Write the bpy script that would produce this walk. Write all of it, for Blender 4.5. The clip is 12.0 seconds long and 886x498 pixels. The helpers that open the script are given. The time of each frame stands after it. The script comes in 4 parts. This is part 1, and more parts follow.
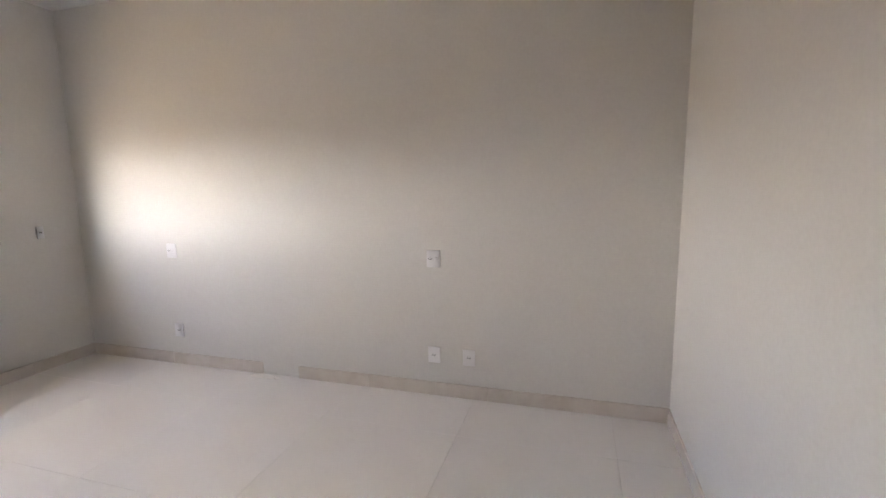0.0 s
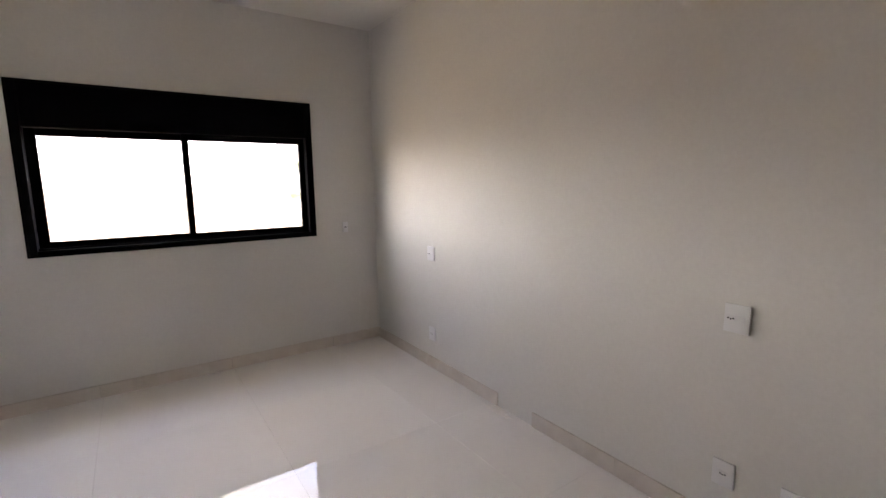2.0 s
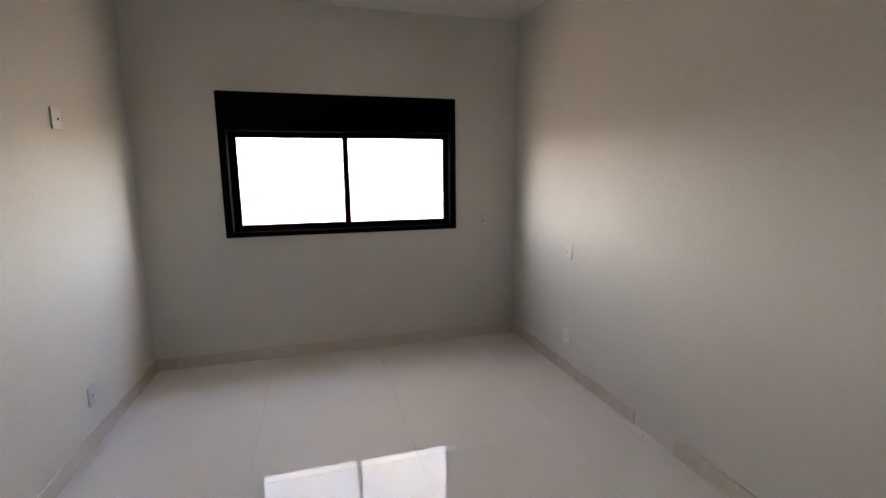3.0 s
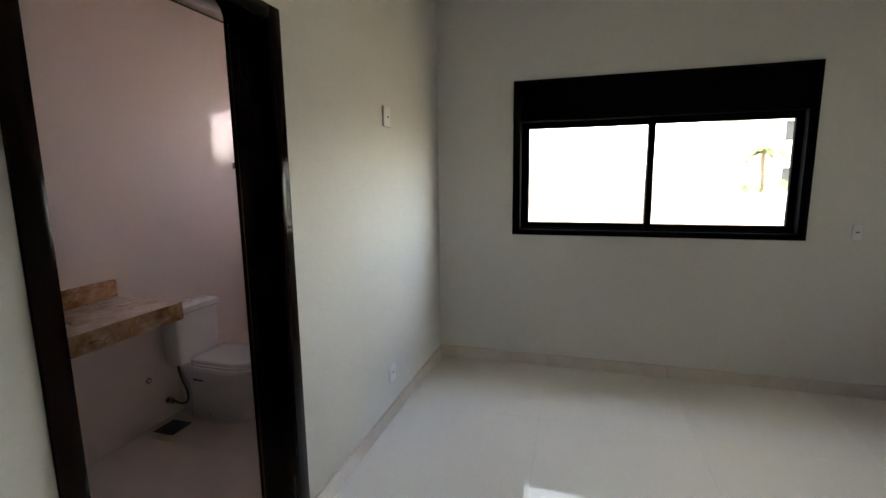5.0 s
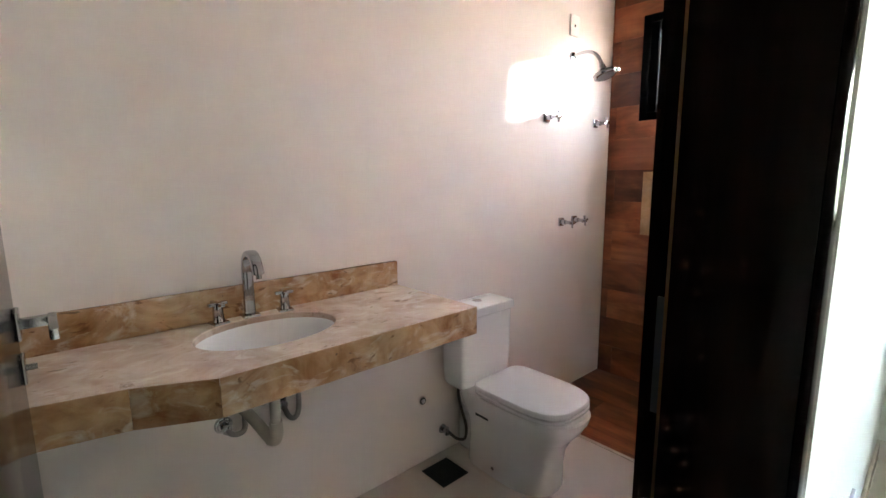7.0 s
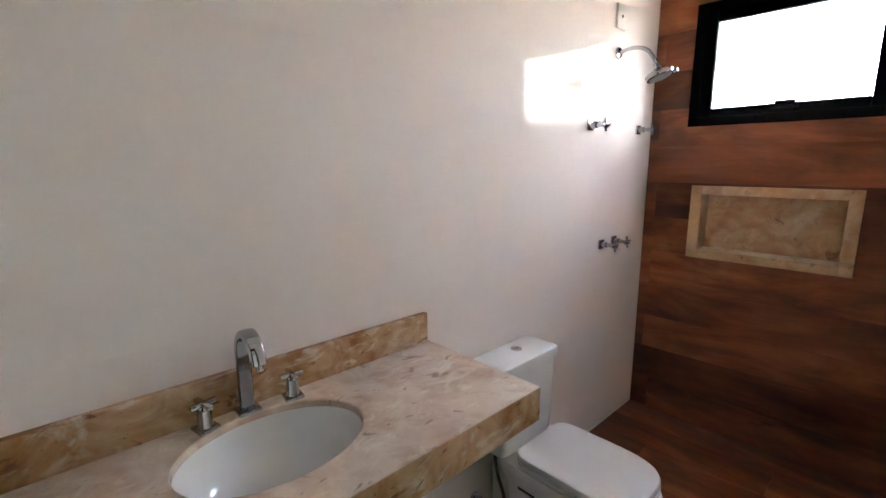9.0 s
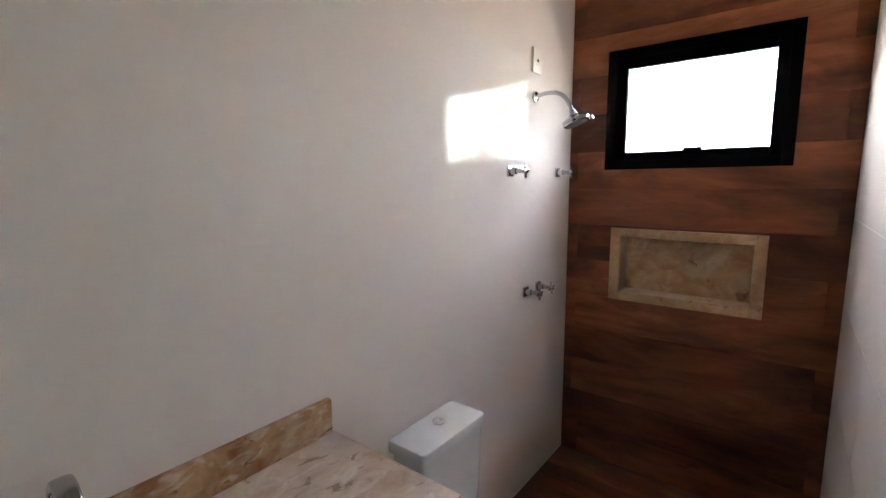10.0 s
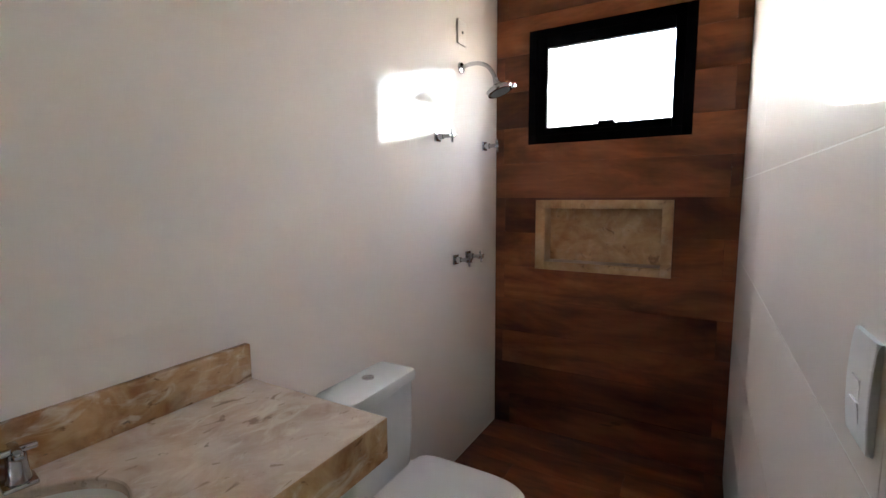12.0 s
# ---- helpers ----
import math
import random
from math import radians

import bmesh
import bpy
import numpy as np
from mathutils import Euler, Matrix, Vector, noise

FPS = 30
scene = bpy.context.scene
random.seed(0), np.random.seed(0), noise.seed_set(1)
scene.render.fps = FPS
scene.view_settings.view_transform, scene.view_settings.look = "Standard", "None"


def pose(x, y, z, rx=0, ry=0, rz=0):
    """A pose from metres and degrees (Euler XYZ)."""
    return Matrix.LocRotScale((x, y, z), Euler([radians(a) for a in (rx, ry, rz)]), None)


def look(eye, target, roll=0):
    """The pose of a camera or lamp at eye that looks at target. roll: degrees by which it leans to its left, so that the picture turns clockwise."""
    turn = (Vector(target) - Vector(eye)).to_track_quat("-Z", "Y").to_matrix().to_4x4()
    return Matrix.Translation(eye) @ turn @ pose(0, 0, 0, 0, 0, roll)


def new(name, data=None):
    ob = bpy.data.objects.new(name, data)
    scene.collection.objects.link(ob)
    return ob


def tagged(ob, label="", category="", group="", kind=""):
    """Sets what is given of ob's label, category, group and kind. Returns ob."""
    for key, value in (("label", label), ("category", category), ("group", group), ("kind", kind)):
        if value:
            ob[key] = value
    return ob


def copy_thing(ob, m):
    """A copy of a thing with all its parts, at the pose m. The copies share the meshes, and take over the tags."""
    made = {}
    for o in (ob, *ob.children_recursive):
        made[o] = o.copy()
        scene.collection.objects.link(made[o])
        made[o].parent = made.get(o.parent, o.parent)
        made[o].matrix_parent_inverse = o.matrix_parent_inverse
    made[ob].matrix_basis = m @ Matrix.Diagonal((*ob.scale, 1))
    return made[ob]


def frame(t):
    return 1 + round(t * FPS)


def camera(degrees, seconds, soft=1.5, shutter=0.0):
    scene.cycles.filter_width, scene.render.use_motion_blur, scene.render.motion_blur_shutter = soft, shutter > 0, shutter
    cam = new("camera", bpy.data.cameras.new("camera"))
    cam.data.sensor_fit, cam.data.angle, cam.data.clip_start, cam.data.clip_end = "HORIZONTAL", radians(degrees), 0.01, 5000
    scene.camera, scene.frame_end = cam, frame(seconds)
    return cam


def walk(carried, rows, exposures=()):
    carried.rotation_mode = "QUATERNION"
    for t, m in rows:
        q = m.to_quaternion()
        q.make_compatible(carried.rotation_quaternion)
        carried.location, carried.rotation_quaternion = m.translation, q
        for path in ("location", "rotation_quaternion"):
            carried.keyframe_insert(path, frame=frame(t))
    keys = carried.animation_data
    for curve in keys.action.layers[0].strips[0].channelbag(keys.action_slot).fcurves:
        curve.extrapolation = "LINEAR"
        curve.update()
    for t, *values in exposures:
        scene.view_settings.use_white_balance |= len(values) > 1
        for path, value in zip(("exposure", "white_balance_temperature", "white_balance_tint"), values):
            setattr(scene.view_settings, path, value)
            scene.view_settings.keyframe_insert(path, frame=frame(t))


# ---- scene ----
cam = camera(88.8, 12.0)
PATH = [
    (0, (-0.192, -0.101, 1.485), (1.705, 0.465, 1.205), -0.8),
    (0.5, (0.066, -0.066, 1.545), (1.844, 0.795, 1.236), -1.0),
    (1, (0.322, -0.052, 1.564), (1.887, 1.155, 1.255), -0.9),
    (1.5, (0.577, 0.004, 1.519), (1.923, 1.454, 1.227), -0.9),
    (2, (0.738, 0.052, 1.548), (1.859, 1.683, 1.258), -0.8),
    (2.5, (0.857, 0.056, 1.552), (1.659, 1.865, 1.26), -0.7),
    (4.3, (0.819, 0.216, 1.545), (0.723, 2.188, 1.224), -0.8),
    (4.5, (0.782, 0.294, 1.542), (0.547, 2.255, 1.23), -0.7),
    (5, (0.629, 0.502, 1.527), (0.067, 2.396, 1.22), -0.7),
    (5.5, (0.451, 0.772, 1.505), (-0.503, 2.503, 1.201), -0.7),
    (6, (0.185, 0.985, 1.452), (-1.092, 2.494, 1.148), -0.6),
    (6.5, (-0.098, 1.154, 1.403), (-1.514, 2.533, 1.097), -0.6),
    (7, (-0.373, 1.300, 1.322), (-1.845, 2.618, 1.011), -0.4),
    (7.2, (-0.464, 1.346, 1.275), (-1.963, 2.633, 0.968), -0.4),
    (8.8, (-0.762, 1.39, 1.44), (-2.254, 2.668, 1.067), -0.4),
    (9, (-0.784, 1.432, 1.477), (-2.212, 2.781, 1.102), -0.3),
    (9.5, (-0.835, 1.564, 1.542), (-2.143, 3.035, 1.186), -0.5),
    (10, (-0.872, 1.625, 1.59), (-2.088, 3.187, 1.305), -0.4),
    (10.5, (-0.867, 1.65, 1.587), (-1.973, 3.301, 1.364), -0.5),
    (11, (-0.87, 1.639, 1.52), (-1.886, 3.348, 1.303), -0.4),
    (11.5, (-0.862, 1.624, 1.441), (-1.841, 3.355, 1.228), -0.4),
    (12, (-0.832, 1.622, 1.375), (-1.82, 3.345, 1.143), -0.4),
]
EXPOSURES = [(0.0, 5.66, 6950, 41), (1.0, 5.62, 6980, 41), (1.5, 5.36, 7050, 42), (2.0, 5.18, 7050, 42), (2.5, 4.86, 7100, 40), (4.5, 4.78, 7100, 34), (5.0, 4.8, 6950, 27),
             (5.5, 5.2, 6800, 23), (6.0, 5.85, 6750, 24), (6.5, 6.22, 6700, 23), (7.0, 6.75, 6550, 13), (7.2, 6.88, 6500, 12), (9.0, 6.52, 6200, 8),
             (9.5, 6.3, 6150, 7), (10.0, 6.04, 6150, 7), (11.0, 5.93, 6200, 6), (12.0, 6.1, 6300, 5)]
walk(cam, [(t, look(e, a, r)) for t, e, a, r in PATH], EXPOSURES)
SKY = 0.15

# ---- world, sun ----
world = bpy.data.worlds.new("sky_world")
scene.world = world
world.use_nodes = True
wn, wl = world.node_tree.nodes, world.node_tree.links
wn.clear()
w_out = wn.new("ShaderNodeOutputWorld")
w_bg = wn.new("ShaderNodeBackground")
w_sky = wn.new("ShaderNodeTexSky")
w_sky.sky_type = "NISHITA"
w_sky.sun_disc = False
w_sky.sun_elevation = radians(52)
w_sky.sun_rotation = radians(97)
w_sky.dust_density = 1.0
w_co = wn.new("ShaderNodeTexCoord")
w_no = wn.new("ShaderNodeTexNoise")
w_no.inputs["Scale"].default_value = 3.2
w_no.inputs["Detail"].default_value = 6
w_ra = wn.new("ShaderNodeValToRGB")
w_ra.color_ramp.elements[0].position = 0.38
w_ra.color_ramp.elements[1].position = 0.58
w_mi = wn.new("ShaderNodeMix")
w_mi.data_type = "RGBA"
w_bw = wn.new("ShaderNodeRGBToBW")
w_cl = wn.new("ShaderNodeVectorMath")  # cloud, whiter and brighter than the sky behind it
w_cl.operation = "MULTIPLY"
w_cl.inputs[1].default_value = (1.80, 1.72, 1.60)
wl.new(w_sky.outputs["Color"], w_bw.inputs[0])
wl.new(w_bw.outputs[0], w_cl.inputs[0])
wl.new(w_cl.outputs[0], w_mi.inputs[7])
wl.new(w_co.outputs["Generated"], w_no.inputs["Vector"])
wl.new(w_no.outputs["Fac"], w_ra.inputs["Fac"])
wl.new(w_ra.outputs["Color"], w_mi.inputs[0])
wl.new(w_sky.outputs["Color"], w_mi.inputs[6])
wl.new(w_mi.outputs[2], w_bg.inputs["Color"])
w_bg.inputs["Strength"].default_value = SKY
wl.new(w_bg.outputs["Background"], w_out.inputs["Surface"])

sun = new("sun", bpy.data.lights.new("sun", "SUN"))
sun.data.energy = 2.4
sun.data.angle = radians(0.55)
sun.data.color = (1.0, 0.95, 0.87)
sun.matrix_world = look((30.6, -3.75, 39.4), (0, 0, 0))


# ---- materials ----
def material(name, base, rough=0.5, metal=0.0, coat=0.0, coat_rough=0.1, ior=1.5, spec=0.5):
    m = bpy.data.materials.new(name)
    m.use_nodes = True
    b = m.node_tree.nodes["Principled BSDF"]
    b.inputs["Base Color"].default_value = (*base, 1)
    b.inputs["Roughness"].default_value = rough
    b.inputs["Metallic"].default_value = metal
    b.inputs["IOR"].default_value = ior
    b.inputs["Specular IOR Level"].default_value = spec
    b.inputs["Coat Weight"].default_value = coat
    b.inputs["Coat Roughness"].default_value = coat_rough
    return m


def place(m, stretch=(1, 1, 1), shuffle=False):
    """World position, stretched, and shifted piece by piece if asked."""
    n, l = m.node_tree.nodes, m.node_tree.links
    g = n.new("ShaderNodeNewGeometry")
    v = n.new("ShaderNodeVectorMath")
    v.operation = "MULTIPLY"
    v.inputs[1].default_value = stretch
    l.new(g.outputs["Position"], v.inputs[0])
    if not shuffle:
        return v.outputs[0]
    o = n.new("ShaderNodeObjectInfo")
    k = n.new("ShaderNodeVectorMath")
    k.operation = "SCALE"
    k.inputs[0].default_value = (37.0, 61.0, 83.0)
    l.new(o.outputs["Random"], k.inputs["Scale"])
    a = n.new("ShaderNodeVectorMath")
    a.operation = "ADD"
    l.new(v.outputs[0], a.inputs[0])
    l.new(k.outputs[0], a.inputs[1])
    return a.outputs[0]


def noisy(m, vec, scale, detail=4, rough=0.55, distortion=0.0):
    n, l = m.node_tree.nodes, m.node_tree.links
    t = n.new("ShaderNodeTexNoise")
    t.inputs["Scale"].default_value = scale
    t.inputs["Detail"].default_value = detail
    t.inputs["Roughness"].default_value = rough
    t.inputs["Distortion"].default_value = distortion
    l.new(vec, t.inputs["Vector"])
    return t.outputs["Fac"]


def ramp(m, fac, stops):
    n, l = m.node_tree.nodes, m.node_tree.links
    r = n.new("ShaderNodeValToRGB")
    e = r.color_ramp.elements
    while len(e) < len(stops):
        e.new(0.5)
    for el, (p, c) in zip(e, stops):
        el.position = p
        el.color = (*c, 1) if isinstance(c, tuple) else (c, c, c, 1)
    l.new(fac, r.inputs["Fac"])
    return r.outputs["Color"]


def mixed(m, fac, a, b, mode="MIX"):
    n, l = m.node_tree.nodes, m.node_tree.links
    x = n.new("ShaderNodeMix")
    x.data_type = "RGBA"
    x.blend_type = mode
    for sock, val in ((x.inputs[0], fac), (x.inputs[6], a), (x.inputs[7], b)):
        if isinstance(val, bpy.types.NodeSocket):
            l.new(val, sock)
        elif isinstance(val, tuple):
            sock.default_value = (*val, 1)
        else:
            sock.default_value = val
    return x.outputs[2]


def paint(m, socket, name="Base Color"):
    m.node_tree.links.new(socket, m.node_tree.nodes["Principled BSDF"].inputs[name])


def relief(m, fac, strength, distance):
    n, l = m.node_tree.nodes, m.node_tree.links
    b = n.new("ShaderNodeBump")
    b.inputs["Strength"].default_value = strength
    b.inputs["Distance"].default_value = distance
    l.new(fac, b.inputs["Height"])
    l.new(b.outputs["Normal"], n["Principled BSDF"].inputs["Normal"])


def wall_paint(name, base):
    m = material(name, base, 0.62)
    v = place(m)
    big = ramp(m, noisy(m, v, 1.3, 5), [(0.3, tuple(c * 0.965 for c in base)), (0.7, base)])
    fine = noisy(m, v, 60, 3)
    paint(m, mixed(m, 0.06, big, ramp(m, fine, [(0.35, 0.55), (0.65, 0.95)])))
    relief(m, noisy(m, v, 260, 3, 0.6), 0.12, 0.001)
    return m


M_WALL = wall_paint("warm_white_wall_paint", (0.685, 0.675, 0.635))
M_CEIL = wall_paint("white_ceiling_paint", (0.77, 0.755, 0.71))
M_OUT = wall_paint("outside_render", (0.72, 0.70, 0.66))


def polished_floor(name, dark, light):
    m = material(name, light, 0.45, coat=1.0, coat_rough=0.006, spec=0.1)
    v = place(m)
    cloud = ramp(m, noisy(m, v, 1.4, 3, 0.5), [(0.3, dark), (0.7, light)])
    grain = ramp(m, noisy(m, v, 45, 3), [(0.3, tuple(c * 0.92 for c in dark)), (0.7, light)])
    paint(m, mixed(m, 0.12, cloud, grain))
    relief(m, noisy(m, v, 3.0, 1), 0.006, 0.002)
    return m


M_FLOOR = polished_floor("polished_porcelain_floor", (0.83, 0.805, 0.775), (0.865, 0.84, 0.81))
M_FLOOR_BATH = polished_floor("rosy_beige_porcelain_floor", (0.625, 0.545, 0.50), (0.67, 0.585, 0.535))
M_GROUT = material("pale_grout", (0.76, 0.73, 0.69), 0.85)
M_PATCH = material("pale_rough_patch", (0.80, 0.77, 0.73), 0.9)
relief(M_PATCH, noisy(M_PATCH, place(M_PATCH), 90, 4), 0.5, 0.002)
M_GROUT_W = material("white_grout", (0.82, 0.785, 0.75), 0.6)
M_GROUT_B = material("brown_grout", (0.045, 0.022, 0.013), 0.85)


def skirting():
    m = material("beige_skirting_tile", (0.60, 0.53, 0.46), 0.2)
    v = place(m, (1, 1, 1), True)
    paint(m, ramp(m, noisy(m, v, 6, 6, 0.6, 0.4), [(0.3, (0.635, 0.575, 0.515)), (0.7, (0.715, 0.66, 0.60))]))
    return m


M_SKIRT = skirting()


def satin_tile():
    m = material("satin_white_wall_tile", (0.79, 0.735, 0.71), 0.5, coat=0.38, coat_rough=0.075, spec=0.03)
    v = place(m)
    paint(m, ramp(m, noisy(m, v, 1.6, 4), [(0.3, (0.80, 0.718, 0.675)), (0.7, (0.825, 0.741, 0.697))]))
    relief(m, noisy(m, v, 7, 3), 0.02, 0.002)
    return m


M_TILE = satin_tile()


def wood_tile():
    m = material("rustic_wood_porcelain", (0.12, 0.05, 0.025), 0.40, spec=0.3)
    v = place(m, (1.2, 6.0, 6.0), True)
    broad = place(m, (1.6, 4.5, 4.5), True)
    fine = place(m, (4.0, 60.0, 60.0), True)
    c = ramp(m, noisy(m, v, 1.1, 6, 0.55, 0.9), [(0.26, (0.115, 0.032, 0.014)), (0.44, (0.255, 0.077, 0.034)), (0.60, (0.36, 0.120, 0.054)), (0.8, (0.45, 0.170, 0.080))])
    dark = ramp(m, noisy(m, broad, 1.1, 4, 0.6, 0.6), [(0.36, 0.40), (0.60, 1.0)])
    c = mixed(m, 0.92, c, dark, "MULTIPLY")
    g = ramp(m, noisy(m, fine, 1.2, 5, 0.65), [(0.34, 0.65), (0.62, 1.0)])
    c = mixed(m, 0.32, c, g, "MULTIPLY")
    knot = ramp(m, noisy(m, v, 3.5, 3, 0.5, 0.8), [(0.23, 0.4), (0.29, 1.0)])
    c = mixed(m, 0.7, c, knot, "MULTIPLY")
    o = m.node_tree.nodes.new("ShaderNodeObjectInfo")
    tone = ramp(m, o.outputs["Random"], [(0.0, (0.60, 0.55, 0.52)), (0.5, (0.95, 0.93, 0.9)), (1.0, (1.35, 1.35, 1.3))])
    paint(m, mixed(m, 1.0, c, tone, "MULTIPLY"))
    relief(m, noisy(m, fine, 1.2, 5, 0.65), 0.12, 0.002)
    return m


M_WOOD = wood_tile()


def beige_stone(name, low, mid, high, pale_amount, gloss, grain=1.0, pit=0.9):
    m = material(name, mid, gloss)
    v = place(m, (1.0, 0.85, 1.1), True)
    w = place(m, (1.7, 0.9, 1.7), True)
    base = ramp(m, noisy(m, v, 6.0 * grain, 8, 0.6, 1.5), [(0.32, low), (0.47, mid), (0.60, high), (0.74, mid)])
    patch = ramp(m, noisy(m, v, 3.2 * grain, 4, 0.55, 1.2), [(0.38, low), (0.60, high)])
    c = mixed(m, 0.5, base, patch)
    pale = ramp(m, noisy(m, w, 6.5 * grain, 5, 0.6, 1.3), [(0.54, 0.0), (0.66, pale_amount)])
    c = mixed(m, pale, c, (0.84, 0.76, 0.64))
    streak = ramp(m, noisy(m, w, 9 * grain, 4, 0.6, 0.9), [(0.31, 0.75), (0.37, 0.0)])
    c = mixed(m, streak, c, tuple(k * 0.62 for k in low))
    pits = ramp(m, noisy(m, w, 13 * grain, 3, 0.5, 0.8), [(0.275, pit), (0.295, 0.0)])
    c = mixed(m, pits, c, (0.11, 0.07, 0.045))
    paint(m, c)
    return m


# One marble, two mixes: the top's is paler, its reflected light in the colour.
M_TOP = beige_stone("marble_top_sheen", (0.49, 0.335, 0.25), (0.62, 0.465, 0.375), (0.72, 0.59, 0.50), 0.45, 0.14, 1.6, 0.5)
M_STONE = beige_stone("golden_marble_upright", (0.25, 0.108, 0.045), (0.45, 0.252, 0.122), (0.60, 0.395, 0.235), 0.35, 0.2, 1.5, 0.7)
M_NICHE = beige_stone("honey_marble", (0.39, 0.20, 0.092), (0.54, 0.315, 0.165), (0.65, 0.43, 0.25), 0.15, 0.3, 1.3, 0.35)


def dark_lacquer():
    m = material("dark_lacquered_wood", (0.006, 0.004, 0.004), 0.13, spec=0.07)
    v = place(m, (22, 22, 1.2))
    paint(m, ramp(m, noisy(m, v, 2.0, 6, 0.6, 0.3), [(0.3, (0.0035, 0.002, 0.002)), (0.75, (0.012, 0.0045, 0.0035))]))
    relief(m, noisy(m, v, 3, 4), 0.02, 0.001)
    return m


M_DOOR = dark_lacquer()
M_EDGE = material("reddish_brown_veneer", (0.024, 0.0045, 0.003), 0.45, spec=0.05)
M_ALU = material("black_anodised_aluminium", (0.004, 0.004, 0.005), 0.7, spec=0.02)
M_CHROME = material("chrome", (0.48, 0.48, 0.50), 0.07, 1.0)
M_BUTTON = material("bright_chrome_button", (0.80, 0.80, 0.81), 0.2, 1.0)
M_STEEL = material("satin_steel", (0.42, 0.42, 0.41), 0.24, 1.0)
M_CERAMIC = material("glazed_white_ceramic", (0.80, 0.79, 0.785), 0.06)
M_PLASTIC = material("white_plastic", (0.77, 0.77, 0.775), 0.3)
M_IVORY = material("ivory_plastic", (0.80, 0.725, 0.685), 0.4)
M_SEAT = material("white_seat_plastic", (0.74, 0.73, 0.745), 0.22)
M_SLOT = material("dark_slot", (0.03, 0.03, 0.032), 0.6)
M_PVC = material("beige_pipe_plastic", (0.50, 0.44, 0.37), 0.45)
M_RUBBER = material("black_braided_hose", (0.07, 0.055, 0.052), 0.4)
M_HOSE = material("braided_steel_hose", (0.24, 0.22, 0.21), 0.35, 0.8)
relief(M_HOSE, noisy(M_HOSE, place(M_HOSE), 420, 2), 0.5, 0.002)
M_GRATE = material("dark_drain_grate", (0.018, 0.022, 0.030), 0.45, 0.4)
M_SEAL = material("brown_door_seal", (0.11, 0.052, 0.022), 0.7, spec=0.1)


def glazing():
    m = bpy.data.materials.new("window_glass")
    m.use_nodes = True
    n, l = m.node_tree.nodes, m.node_tree.links
    n.clear()
    o, g = n.new("ShaderNodeOutputMaterial"), n.new("ShaderNodeBsdfGlass")
    g.inputs["IOR"].default_value = 1.45
    g.inputs["Roughness"].default_value = 0.0
    l.new(g.outputs[0], o.inputs["Surface"])
    return m


M_GLASS = glazing()


def tinted_glazing():
    """Thin green-tinted sheet glass: clear straight through, with a faint mirror gloss."""
    m = bpy.data.materials.new("green_tinted_glass")
    m.use_nodes = True
    n, l = m.node_tree.nodes, m.node_tree.links
    n.clear()
    o, x = n.new("ShaderNodeOutputMaterial"), n.new("ShaderNodeMixShader")
    t, g = n.new("ShaderNodeBsdfTransparent"), n.new("ShaderNodeBsdfGlossy")
    t.inputs["Color"].default_value = (0.715, 0.775, 0.745, 1)
    g.inputs["Roughness"].default_value = 0.0
    x.inputs["Fac"].default_value = 0.04
    l.new(t.outputs[0], x.inputs[1])
    l.new(g.outputs[0], x.inputs[2])
    l.new(x.outputs[0], o.inputs["Surface"])
    return m


M_GLASS_GREEN = tinted_glazing()


# ---- builders ----
def finish(name, bm, mat):
    me = bpy.data.meshes.new(name)
    bmesh.ops.recalc_face_normals(bm, faces=bm.faces)
    bm.to_mesh(me)
    bm.free()
    me.materials.append(mat)
    me.shade_smooth()
    me.set_sharp_from_angle(angle=radians(34))
    return me


def part(name, bm, mat, parent, label=""):
    ob = new(name, finish(name, bm, mat))
    ob.parent = parent
    return tagged(ob, label)


def thing(name, label, category, kind="", at=(0, 0, 0), group=""):
    """An empty at the foot of a thing; parts are built in its own space."""
    ob = new(name)
    ob.empty_display_size = 0.05
    ob.location = at
    return tagged(ob, label, category, group, kind)


def box(bm, lo, hi, bevel=0.0, seg=2):
    m = Matrix.Translation([(a + b) / 2 for a, b in zip(lo, hi)]) @ Matrix.Diagonal([abs(b - a) for a, b in zip(lo, hi)] + [1])
    vs = bmesh.ops.create_cube(bm, size=1, matrix=m)["verts"]
    if bevel:
        es = list({e for v in vs for e in v.link_edges})
        bmesh.ops.bevel(bm, geom=es, offset=bevel, segments=seg, profile=0.5, affect="EDGES")
    return bm


def cyl(bm, p0, p1, r0, r1=None, seg=28, bevel=0.0):
    p0, p1 = Vector(p0), Vector(p1)
    d = p1 - p0
    m = Matrix.Translation((p0 + p1) / 2) @ d.to_track_quat("Z", "Y").to_matrix().to_4x4()
    vs = bmesh.ops.create_cone(bm, cap_ends=True, segments=seg, radius1=r0, radius2=r0 if r1 is None else r1, depth=d.length, matrix=m)["verts"]
    if bevel:
        caps = {f for v in vs for f in v.link_faces if len(f.verts) > 4}
        es = list({e for f in caps for e in f.edges})
        bmesh.ops.bevel(bm, geom=es, offset=bevel, segments=2, profile=0.5, affect="EDGES")
    return bm


def loft(bm, rings, caps=True):
    rows = [[bm.verts.new(p) for p in ring] for ring in rings]
    k = len(rows[0])
    for a, b in zip(rows, rows[1:]):
        for i in range(k):
            bm.faces.new((a[i], a[(i + 1) % k], b[(i + 1) % k], b[i]))
    if caps:
        bm.faces.new(rows[0][::-1])
        bm.faces.new(rows[-1])
    return bm


